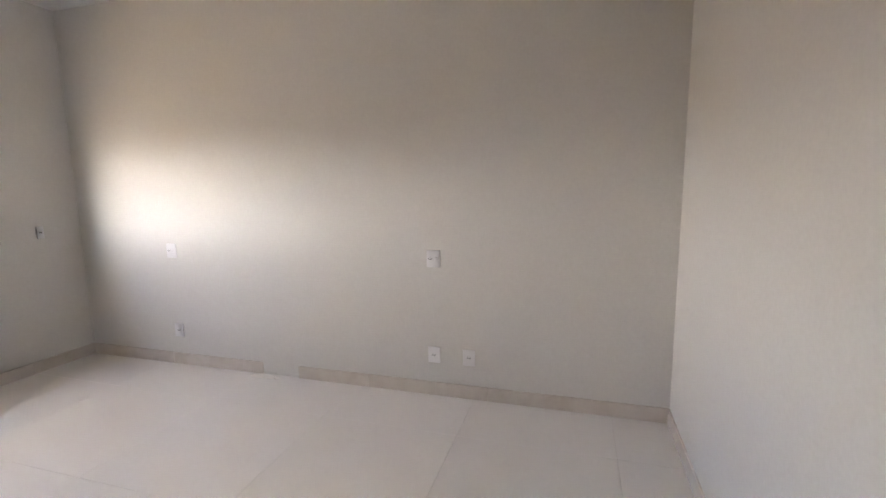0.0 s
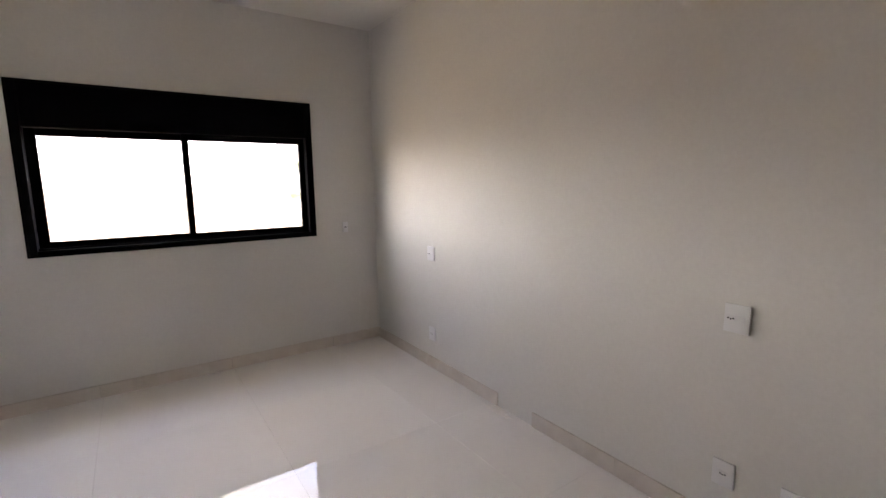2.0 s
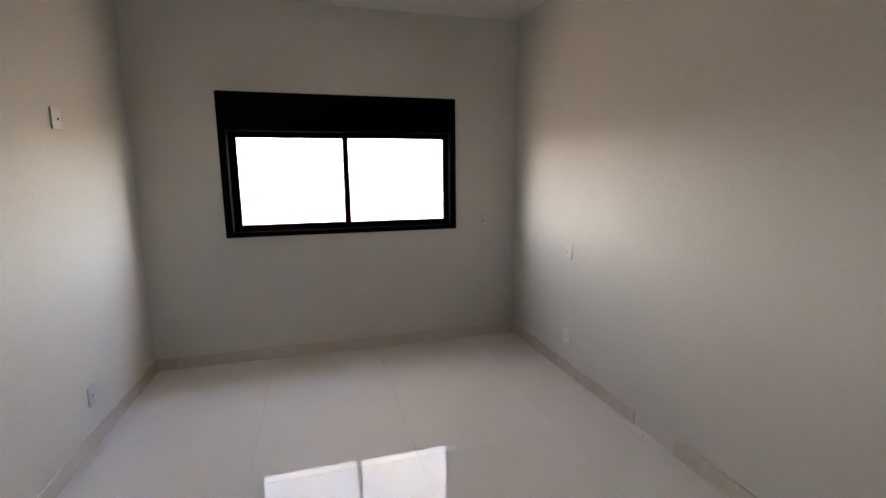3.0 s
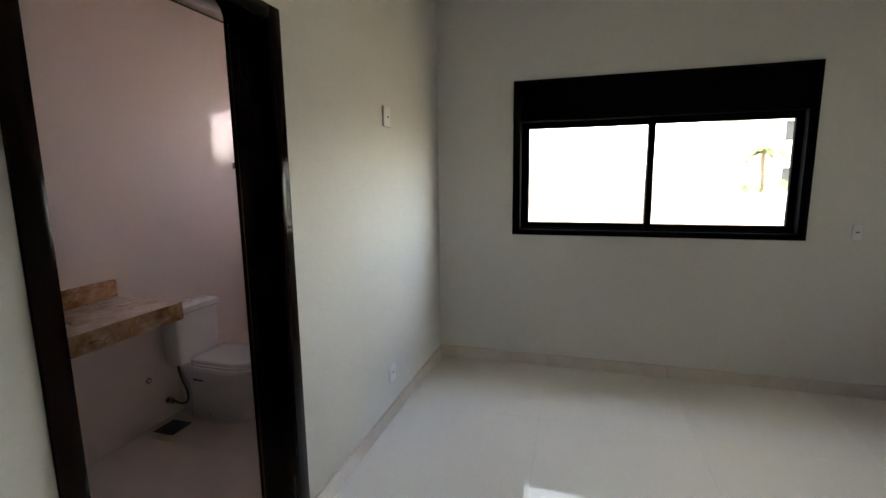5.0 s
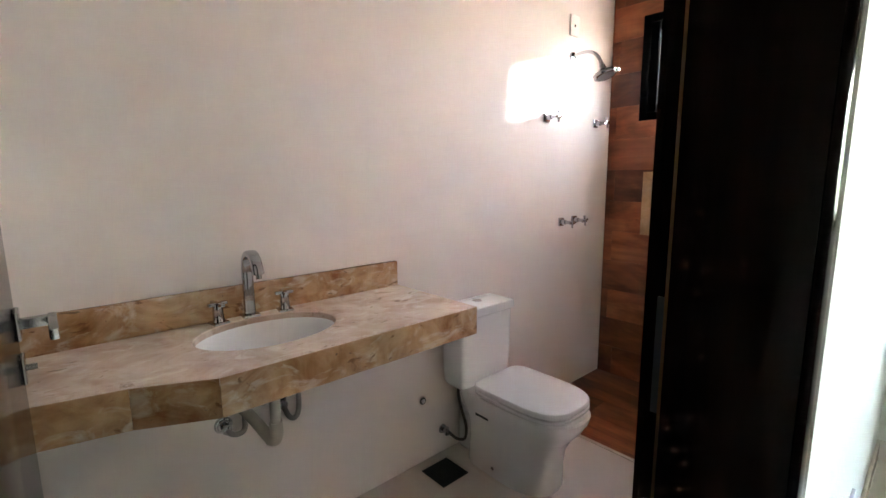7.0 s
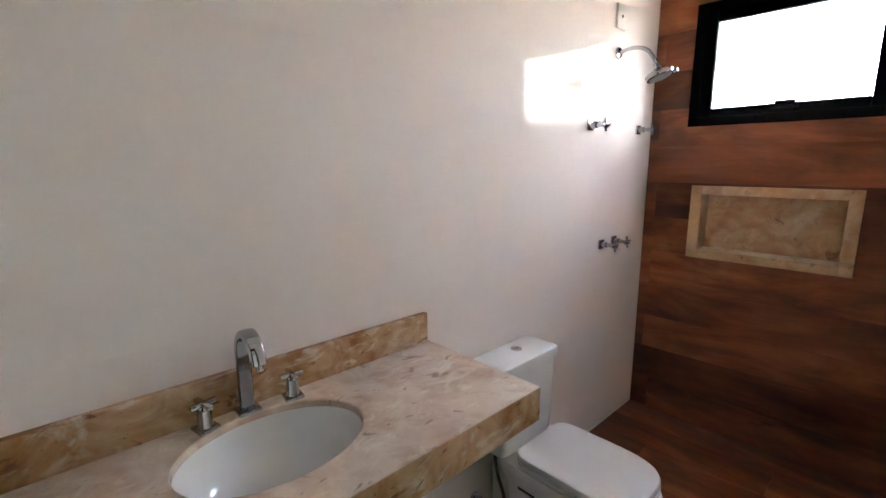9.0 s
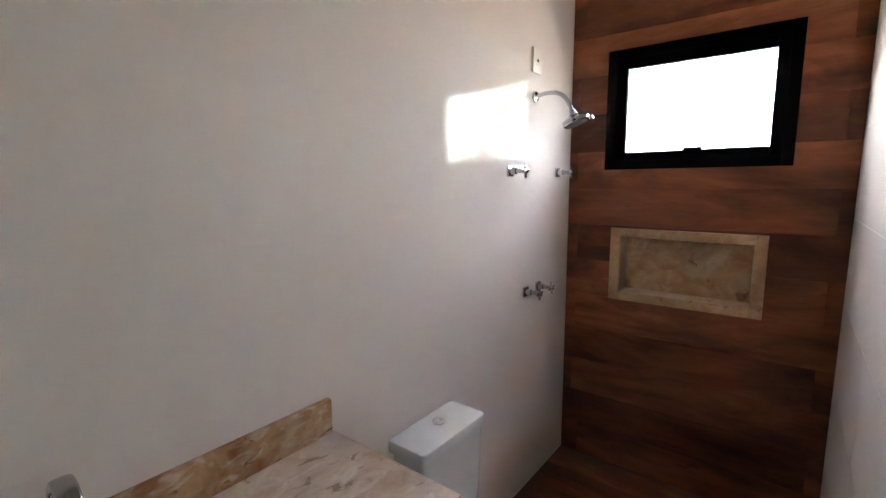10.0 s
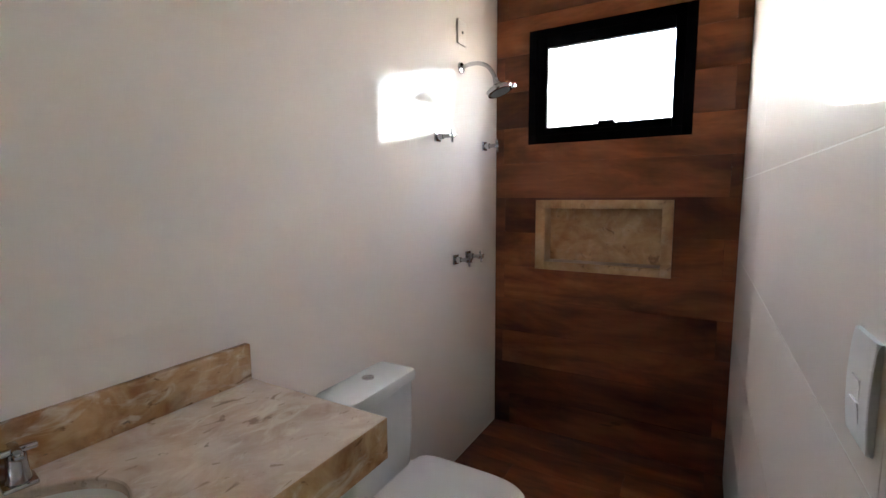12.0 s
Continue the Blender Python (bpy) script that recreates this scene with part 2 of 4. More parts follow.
def sweep(bm, pts, width, depth=None, side=(0, 1, 0), seg=16, square=2.0):
    """A bar of elliptic or squarish section along a line of points."""
    depth = depth or width
    pts = [Vector(p) for p in pts]
    side = Vector(side)
    rings = []
    for i, p in enumerate(pts):
        d = (pts[min(i + 1, len(pts) - 1)] - pts[max(i - 1, 0)]).normalized()
        s = (side - d * side.dot(d)).normalized()
        u = d.cross(s)
        ring = []
        for j in range(seg):
            a = 2 * math.pi * j / seg
            c, q = math.cos(a), math.sin(a)
            c, q = math.copysign(abs(c) ** (2 / square), c), math.copysign(abs(q) ** (2 / square), q)
            ring.append(p + s * c * width + u * q * depth)
        rings.append(ring)
    return loft(bm, rings)


def curve_pts(ctrl, steps=10):
    """Points on a smooth line through the control points."""
    c = [Vector(p) for p in ctrl]
    c = [2 * c[0] - c[1]] + c + [2 * c[-1] - c[-2]]
    out = []
    for a, b, d, e in zip(c, c[1:], c[2:], c[3:]):
        for k in range(steps):
            t = k / steps
            out.append(0.5 * (2 * b + (d - a) * t + (2 * a - 5 * b + 4 * d - e) * t * t + (3 * b - a - 3 * d + e) * t ** 3))
    out.append(c[-2])
    return out


def slab(bm, axis, a, b, rect, holes=()):
    """A plate between a and b along the axis, over rect (u0, u1, v0, v1), with rectangular holes cut through it."""
    u0, u1, v0, v1 = rect
    holes = [(max(h[0], u0), min(h[1], u1), max(h[2], v0), min(h[3], v1)) for h in holes]
    holes = [h for h in holes if h[0] < h[1] and h[2] < h[3]]
    us = sorted({u0, u1, *(x for h in holes for x in h[:2])})
    vs = sorted({v0, v1, *(x for h in holes for x in h[2:])})
    solid = {}
    for i in range(len(us) - 1):
        for j in range(len(vs) - 1):
            cu, cv = (us[i] + us[i + 1]) / 2, (vs[j] + vs[j + 1]) / 2
            solid[i, j] = not any(h[0] < cu < h[1] and h[2] < cv < h[3] for h in holes)
    made = {}

    def vert(i, j, k):
        if (i, j, k) not in made:
            u, v, w = us[i], vs[j], (a, b)[k]
            made[i, j, k] = bm.verts.new({"x": (w, u, v), "y": (u, w, v), "z": (u, v, w)}[axis])
        return made[i, j, k]

    for (i, j), ok in solid.items():
        if not ok:
            continue
        for k in (0, 1):
            bm.faces.new([vert(i, j, k), vert(i + 1, j, k), vert(i + 1, j + 1, k), vert(i, j + 1, k)])
        for (di, dj), e in (((-1, 0), ((0, 0), (0, 1))), ((1, 0), ((1, 0), (1, 1))), ((0, -1), ((0, 0), (1, 0))), ((0, 1), ((0, 1), (1, 1)))):
            if not solid.get((i + di, j + dj), False):
                (p, q), (r, s) = e
                bm.faces.new([vert(i + p, j + q, 0), vert(i + r, j + s, 0), vert(i + r, j + s, 1), vert(i + p, j + q, 1)])
    return bm


def structure(name, axis, a, b, rect, mat, label, category, holes=()):
    ob = new(name, finish(name, slab(bmesh.new(), axis, a, b, rect, holes), mat))
    return tagged(ob, label, category, kind="structure")


def ring_frame(bm, y0, y1, outer, inner, bevel=0.002):
    """Four bars round an opening in a wall that faces along y."""
    ox0, ox1, oz0, oz1 = outer
    ix0, ix1, iz0, iz1 = inner
    box(bm, (ox0, y0, oz0), (ix0, y1, oz1), bevel)
    box(bm, (ix1, y0, oz0), (ox1, y1, oz1), bevel)
    box(bm, (ix0, y0, oz0), (ix1, y1, iz0), bevel)
    box(bm, (ix0, y0, iz1), (ix1, y1, oz1), bevel)
    return bm


# ---- the two rooms ----
XW, XE = -0.475, 2.726        # bedroom, across
YS, YN = -0.680, 4.122         # bedroom, along
H = 2.96
BW, BE = -1.897, -0.68       # bathroom tile faces, across
BS, BN = 1.135, 4.113        # bathroom, along
HB = 2.80
WIN1 = (0.139, 2.123, 1.082, 2.252)
WIN2 = (-1.702, -0.895, 1.658, 2.261)
NICHE = (-1.650, -0.954, 0.960, 1.349)
DOOR = (1.140, 2.068, -0.02, 2.160)

structure("wall_north", "y", YN, YN + 0.20, (XW, XE + 0.2, -0.1, H + 0.15), M_WALL,
          "warm white painted wall with a wide black window", "wall", [WIN1])
structure("wall_east", "x", XE, XE + 0.2, (YS, YN, -0.1, H + 0.15), M_WALL,
          "plain warm white painted bedroom wall with sockets", "wall")
structure("wall_south", "y", YS - 0.2, YS, (XW - 0.2, XE + 0.2, -0.1, H + 0.15), M_WALL,
          "plain warm white painted wall behind the entrance", "wall")
wall_west = structure("wall_west", "x", BE + 0.004, XW, (YS, BN + 0.2, -0.1, H + 0.15), M_WALL,
                      "warm white partition between bedroom and bathroom", "wall", [(1.165, 2.045, -0.1, 2.13)])
part("tile_bed", slab(bmesh.new(), "x", BE + 0.0006, BE + 0.004, (BS, BN, -0.1, HB), [(1.165, 2.045, -0.1, 2.13)]), M_GROUT_W, wall_west)
wall_bath_west = structure("wall_bathroom_west", "x", BW - 0.2, BW - 0.0007, (BS - 0.2, BN + 0.22, -0.1, HB + 0.1), M_GROUT_W,
                           "bathroom wall clad in large satin white tiles", "wall")
structure("wall_bathroom_south", "y", BS - 0.2, BS, (BW - 0.002, BE + 0.004, -0.1, HB + 0.1), M_WALL,
          "plain white wall behind the bathroom door", "wall")
wall_bath_north = structure("wall_bathroom_north", "y", BN + 0.002, BN + 0.2, (BW - 0.002, BE + 0.004, -0.1, HB + 0.1), M_GROUT_B,
                            "shower wall clad in dark brown wood-look planks", "wall", [WIN2, (-1.615, -0.985, 0.985, 1.323)])
structure("ceiling", "z", H, H + 0.15, (XW - 0.05, XE, YS, YN), M_CEIL, "plain white plastered bedroom ceiling", "ceiling")
structure("ceiling_bathroom", "z", HB, HB + 0.1, (BW - 0.002, BE + 0.004, BS, BN + 0.002), M_CEIL, "plain white plastered bathroom ceiling", "ceiling")
floor = structure("floor", "z", -0.12, -0.002, (XW - 0.2, XE, YS, YN), M_GROUT, "polished off-white porcelain tile bedroom floor", "floor")
SHOWER = 3.25
floor_bath = structure("floor_bathroom", "z", -0.12, -0.0021, (BW, BE, BS, SHOWER), M_GROUT, "polished rosy beige porcelain tile bathroom floor", "floor",
                       [(-1.843, -1.693, 2.477, 2.627)])
floor_shower = structure("floor_shower", "z", -0.12, -0.012, (BW, BE, SHOWER + 0.02, BN), M_GROUT_B, "shower floor of dark brown wood-look planks", "floor")
structure("trim", "z", -0.12, 0.004, (BW, BE, SHOWER, SHOWER + 0.02), M_SKIRT, "slim beige stone threshold of the shower", "trim")


# ---- bedroom window ----
def window_bedroom():
    w = thing("window_1", "wide black aluminium sliding window with a shutter box above", "window", "structure", (1.135, YN, 1.083))
    inv = Matrix.Translation((-1.135, -YN, -1.083))

    def add(name, bm, mat, parent=w, label=""):
        bm.transform(inv)
        return part(name, bm, mat, parent, label)

    x0, x1, z0, z1 = WIN1
    add("window_frame", ring_frame(bmesh.new(), YN - 0.004, YN + 0.15, WIN1, (0.193, 2.071, 1.122, 1.952)), M_ALU)
    add("inner_lip", ring_frame(bmesh.new(), YN - 0.010, YN - 0.004, (x0 - 0.002, x1 + 0.002, z0 - 0.002, z1 + 0.002), (x0 + 0.014, x1 - 0.014, z0 + 0.014, z1 - 0.014), 0.001), M_ALU)
    add("shutter_box", box(bmesh.new(), (0.20, YN - 0.0065, 1.975), (2.067, YN + 0.02, 2.222), 0.003), M_ALU, label="black roller shutter box cover")
    add("bottom_track", box(bmesh.new(), (0.194, YN + 0.03, 1.1215), (2.070, YN + 0.036, 1.136), 0.001), M_ALU)
    for sx0, sx1, gx0, gx1, y in ((0.190, 1.162, 0.252, 1.115, YN + 0.100), (1.116, 2.074, 1.162, 2.026, YN + 0.064)):
        sash = add("sash", ring_frame(bmesh.new(), y, y + 0.033, (sx0, sx1, 1.119, 1.955), (gx0, gx1, 1.172, 1.903), 0.003), M_ALU)
        add("pane", box(bmesh.new(), (gx0 - 0.008, y + 0.015, 1.164), (gx1 + 0.008, y + 0.019, 1.911)), M_GLASS_GREEN, sash)
    add("latch", box(box(bmesh.new(), (1.126, YN + 0.058, 1.46), (1.146, YN + 0.0645, 1.56), 0.002), (1.132, YN + 0.050, 1.495), (1.140, YN + 0.059, 1.525), 0.002), M_ALU)
    return w


window_bedroom()


# ---- bathroom window ----
def window_bathroom():
    cx = (WIN2[0] + WIN2[1]) / 2
    w = thing("window_2", "small black aluminium awning window in the shower wall", "window", "structure", (cx, BN, WIN2[2]))
    inv = Matrix.Translation((-cx, -BN, -WIN2[2]))

    def add(name, bm, mat, parent=w, label=""):
        bm.transform(inv)
        return part(name, bm, mat, parent, label)

    x0, x1, z0, z1 = WIN2
    add("window_frame", ring_frame(bmesh.new(), BN - 0.008, BN + 0.10, WIN2, (x0 + 0.045, x1 - 0.045, z0 + 0.045, z1 - 0.045), 0.003), M_ALU)
    sash = add("sash", ring_frame(bmesh.new(), BN + 0.004, BN + 0.045, (x0 + 0.043, x1 - 0.043, z0 + 0.043, z1 - 0.043), (-1.606, -0.986, 1.747, 2.165), 0.004), M_ALU)
    pane = add("pane", box(bmesh.new(), (-1.614, BN + 0.024, 1.739), (-0.978, BN + 0.028, 2.173)), M_GLASS, sash)
    pane.visible_shadow = False
    hb = box(bmesh.new(), (-1.345, BN - 0.010, 1.722), (-1.235, BN + 0.006, 1.744), 0.004)
    box(hb, (-1.325, BN - 0.022, 1.738), (-1.245, BN - 0.006, 1.757), 0.004)
    add("handle", hb, M_ALU, sash)
    return w


window_bathroom()


# ---- shower niche ----
def shower_niche():
    n = thing("shower_niche", "golden beige marble niche framed in the shower wall", "niche", "", (-1.302, BN, 0.96))
    inv = Matrix.Translation((1.302, -BN, -0.96))
    x0, x1, z0, z1 = NICHE
    ix0, ix1, iz0, iz1 = -1.597, -1.004, 1.006, 1.304
    for nm, bm in (("frame", ring_frame(bmesh.new(), BN - 0.012, BN + 0.001, NICHE, (ix0, ix1, iz0, iz1), 0.0015)),
                   ("back_panel", box(bmesh.new(), (ix0 - 0.014, BN + 0.110, iz0 - 0.014), (ix1 + 0.014, BN + 0.130, iz1 + 0.014))),
                   ("side_panel", box(bmesh.new(), (ix0 - 0.014, BN + 0.001, iz0), (ix0, BN + 0.110, iz1))),
                   ("side_panel", box(bmesh.new(), (ix1, BN + 0.001, iz0), (ix1 + 0.014, BN + 0.110, iz1))),
                   ("shelf", box(bmesh.new(), (ix0 - 0.014, BN + 0.001, iz0 - 0.014), (ix1 + 0.014, BN + 0.110, iz0))),
                   ("top_panel", box(bmesh.new(), (ix0 - 0.014, BN + 0.001, iz1), (ix1 + 0.014, BN + 0.110, iz1 + 0.014)))):
        bm.transform(inv)
        part(nm, bm, M_NICHE, n)
    return n


shower_niche()


# ---- bathroom door, open into the bathroom ----
def bathroom_door():
    d = thing("door_1", "dark lacquered wooden door standing open into the bathroom", "door", "structure", (-0.58, 1.6, 0))
    inv = Matrix.Translation((0.58, -1.6, 0))

    def add(name, bm, mat, parent=d, label=""):
        bm.transform(inv)
        return part(name, bm, mat, parent, label)

    y0, y1, zt = 1.200, 2.005, 2.108      # clear opening
    fx, bx = XW + 0.012, BE - 0.014       # casing faces
    # jamb linings with a rebate towards the bathroom
    add("jamb", box(box(bmesh.new(), (-0.645, 1.165, 0), (XW, y0, zt), 0.002), (BE - 0.004, 1.165, 0), (-0.645, y0 - 0.030, zt), 0.002), M_DOOR)
    add("jamb", box(box(bmesh.new(), (-0.645, y1, 0), (XW, 2.045, zt), 0.002), (BE - 0.004, y1 + 0.030, 0), (-0.645, 2.045, zt), 0.002), M_DOOR)
    add("jamb", box(box(bmesh.new(), (-0.645, 1.165, zt), (XW, 2.045, 2.13), 0.002), (BE - 0.004, 1.165, zt + 0.018), (-0.645, 2.045, 2.13), 0.002), M_DOOR)
    for xa, xb in ((XW, fx), (bx, BE)):
        gap = 0.0 if xa == XW else 0.030
        add("casing", box(bmesh.new(), (xa, DOOR[0], 0), (xb, y0 - gap, DOOR[3]), 0.003), M_DOOR)
        add("casing", box(bmesh.new(), (xa, y1 + gap, 0), (xb, DOOR[1], DOOR[3]), 0.003), M_DOOR)
        add("casing", box(bmesh.new(), (xa, y0 - gap, zt + gap * 0.5), (xb, y1 + gap, DOOR[3]), 0.003), M_DOOR)
    add("seal", box(bmesh.new(), (-0.650, y1 + 0.001, 0.002), (-0.6445, y1 + 0.009, zt - 0.002), 0.001), M_SEAL, label="brown rubber door seal")
    strike = box(bmesh.new(), (-0.672, y1 + 0.0285, 0.93), (-0.650, y1 + 0.0305, 1.13), 0.0005)
    add("strike_plate", strike, M_GRATE, label="dark metal strike plate")
    # leaf, perpendicular to the wall
    la, lb = 1.213, 1.249
    leaf = add("door_leaf", box(bmesh.new(), (-1.492, la, 0.008), (-0.690, lb, 2.092), 0.002), M_DOOR)
    add("edge_band", box(bmesh.new(), (-0.6905, la + 0.0015, 0.009), (-0.6893, lb - 0.0015, 2.091)), M_EDGE, leaf, "reddish brown edge band")
    for z in (0.25, 1.05, 1.86):
        hb = box(bmesh.new(), (-0.692, la + 0.001, z - 0.045), (-0.6885, la + 0.006, z + 0.045), 0.001)
        cyl(hb, (-0.686, la - 0.002, z - 0.045), (-0.686, la - 0.002, z + 0.045), 0.006, seg=14)
        add("hinge", hb, M_GRATE, leaf, "dark steel hinge knuckle")
    hz, hx = 1.075, -1.432
    hb = box(bmesh.new(), (hx - 0.026, lb, hz - 0.026), (hx + 0.026, lb + 0.008, hz + 0.026), 0.003)
    box(hb, (hx - 0.009, lb + 0.006, hz - 0.009), (hx + 0.009, lb + 0.052, hz + 0.009), 0.002)
    box(hb, (hx - 0.011, lb + 0.044, hz - 0.008), (hx + 0.118, lb + 0.057, hz + 0.011), 0.003)
    add("door_handle", hb, M_STEEL, leaf, "square satin steel lever handle")
    kb = box(bmesh.new(), (hx - 0.024, lb, hz - 0.105), (hx + 0.024, lb + 0.007, hz - 0.057), 0.003)
    cyl(kb, (hx, lb + 0.005, hz - 0.08), (hx, lb + 0.022, hz - 0.08), 0.006, seg=14)
    add("key_rosette", kb, M_STEEL, leaf)
    return d


bathroom_door()


# ---- vanity ----
TOP = 0.880
SINK = (-1.690, 1.780, 0.146, 0.203)   # centre x, y and half sizes


def front_x(y):
    """The counter's front edge: deeper before the basin, drawn in where the door swings."""
    if y <= 1.405:
        return -1.505 - 0.225 * (1.405 - y)
    if y < 1.565:
        return -1.505 + (y - 1.405) / 0.16 * 0.077
    return -1.428


def vanity():
    v = thing("vanity_counter", "golden marble vanity counter with a sheen-paled top, fixed to the tiled wall", "counter", "", (BW, 1.78, 0.78))
    inv = Matrix.Translation((-BW, -1.78, -0.78))

    def add(name, bm, mat, parent=v, label=""):
        bm.transform(inv)
        return part(name, bm, mat, parent, label)

    cx, cy, ha, hb = SINK
    n = 72
    ys, ye = BS + 0.002, 2.400
    corners = [Vector((BW, ys)), Vector((front_x(ys), ys)), Vector((-1.505, 1.405)), Vector((-1.428, 1.565)), Vector((-1.428, ye)), Vector((BW, ye))]

    def outline(ang):
        d = Vector((math.cos(ang), math.sin(ang)))
        best = 9.0
        for a, b in zip(corners, corners[1:] + corners[:1]):
            e = b - a
            den = d.x * e.y - d.y * e.x
            if abs(den) < 1e-9:
                continue
            w = a - Vector((cx, cy))
            t = (w.x * e.y - w.y * e.x) / den
            s = (w.x * d.y - w.y * d.x) / den
            if t > 0 and -1e-6 <= s <= 1 + 1e-6:
                best = min(best, t)
        return d * best + Vector((cx, cy))

    angs = sorted([2 * math.pi * i / n for i in range(n)] + [math.atan2(c.y - cy, c.x - cx) % (2 * math.pi) for c in corners])
    bm = bmesh.new()
    thick = 0.020
    rows = []
    for z, inner, lift in ((TOP - thick, True, 0), (TOP - 0.003, True, 0), (TOP, True, 0.003), (TOP, False, -0.0015), (TOP - 0.0015, False, 0), (TOP - thick, False, 0)):
        row = []
        for a in angs:
            if inner:
                p = Vector((cx + (ha + lift) * math.cos(a), cy + (hb + lift) * math.sin(a)))
            else:
                p = outline(a)
                p = p + (p - Vector((cx, cy))).normalized() * lift
            row.append(bm.verts.new((p.x, p.y, z)))
        rows.append(row)
    k = len(angs)
    for a, b in zip(rows, rows[1:] + rows[:1]):
        for i in range(k):
            bm.faces.new((a[i], a[(i + 1) % k], b[(i + 1) % k], b[i]))
    add("counter_top", bm, M_TOP, label="honed marble top with brown pits, reflected light in its colour")
    # apron pieces
    zb, t = 0.783, 0.020
    pieces = [((front_x(ys), ys), (-1.505, 1.405)), ((-1.505, 1.405), (-1.428, 1.565)), ((-1.428, 1.565), (-1.428, ye)), ((-1.428 - t, ye), (BW + 0.002, ye))]
    for i, (p, q) in enumerate(pieces):
        p, q = Vector((*p, 0)), Vector((*q, 0))
        d = (q - p).normalized()
        inn = Vector((-d.y, d.x, 0))
        g = d * 0.0006
        bm = bmesh.new()
        o = inn * -0.0012
        loft(bm, [[p + g + o + Vector((0, 0, z)), q - g + o + Vector((0, 0, z)), q - g + inn * t + Vector((0, 0, z)), p + g + inn * t + Vector((0, 0, z))] for z in (zb, TOP - 0.0016)])
        add("apron", bm, M_STONE, label="golden brown marble apron strip, the top's stone coloured deeper")
    add("backsplash", box(bmesh.new(), (BW + 0.0005, ys, TOP + 0.0005), (BW + 0.020, ye - 0.009, 0.982), 0.0012), M_STONE, label="golden brown marble upstand, the top's stone coloured deeper")


vanity()


def undermount_sink():
    cx, cy, ha, hb = SINK
    s = thing("sink", "oval white ceramic basin set under the marble counter", "sink", "", (cx, cy, TOP - 0.18))
    bm = bmesh.new()
    prof = [(1.10, -0.0205), (1.10, -0.032), (0.99, -0.045), (0.93, -0.085), (0.80, -0.130), (0.52, -0.158), (0.12, -0.166)]
    inner = [(1.012, -0.0205), (0.985, -0.030), (0.955, -0.050), (0.89, -0.085), (0.76, -0.122), (0.5, -0.147), (0.10, -0.153)]
    rings = [[(ha * f * math.cos(a), hb * f * math.sin(a), 0.18 + z) for a in [2 * math.pi * i / 48 for i in range(48)]] for f, z in [*reversed(prof), *inner]]
    loft(bm, rings)
    part("basin", bm, M_CERAMIC, s)
    bm = cyl(bmesh.new(), (0, 0, 0.0265), (0, 0, 0.031), 0.026, seg=28, bevel=0.001)
    part("drain_plug", bm, M_CHROME, s, "chrome waste plug")


undermount_sink()


def faucet():
    x, y = -1.855, 1.781
    f = thing("faucet", "chrome arched basin spout on the marble counter", "faucet", "", (x, y, TOP))
    part("base", box(bmesh.new(), (-0.024, -0.027, 0.0), (0.024, 0.027, 0.010), 0.003), M_CHROME, f)
    line = [(0, 0, 0.008), (0, 0, 0.06), (0, 0, 0.12), (0.001, 0, 0.158), (0.012, 0, 0.194), (0.040, 0, 0.213), (0.072, 0, 0.205), (0.092, 0, 0.182), (0.101, 0, 0.154)]
    part("spout", sweep(bmesh.new(), curve_pts(line, 6), 0.017, 0.010, (0, 1, 0), 20, 4.0), M_CHROME, f)
    part("aerator", cyl(bmesh.new(), (0.1015, 0, 0.157), (0.1045, 0, 0.141), 0.009, 0.0085, 20, 0.001), M_CHROME, f)


faucet()


def tap_handle(y, turn):
    t = thing("basin_tap", "chrome cross-lever basin tap on the marble counter", "tap", "", (-1.842, y, TOP), "basin taps")
    t.rotation_euler = (0, 0, radians(turn))
    part("base", box(bmesh.new(), (-0.024, -0.024, 0), (0.024, 0.024, 0.009), 0.003), M_CHROME, t)
    bm = loft(bmesh.new(), [[(r * math.cos(a), r * math.sin(a), z) for a in [2 * math.pi * i / 24 for i in range(24)]] for r, z in ((0.019, 0.008), (0.0165, 0.02), (0.0150, 0.045), (0.0150, 0.056), (0.013, 0.060))])
    part("stem", bm, M_CHROME, t)
    bm = box(bmesh.new(), (-0.034, -0.007, 0.058), (0.034, 0.007, 0.069), 0.003)
    box(bm, (-0.007, -0.030, 0.0583), (0.007, 0.030, 0.0687), 0.003)
    part("lever", bm, M_CHROME, t)


tap_handle(1.682, 12)
tap_handle(1.892, -8)


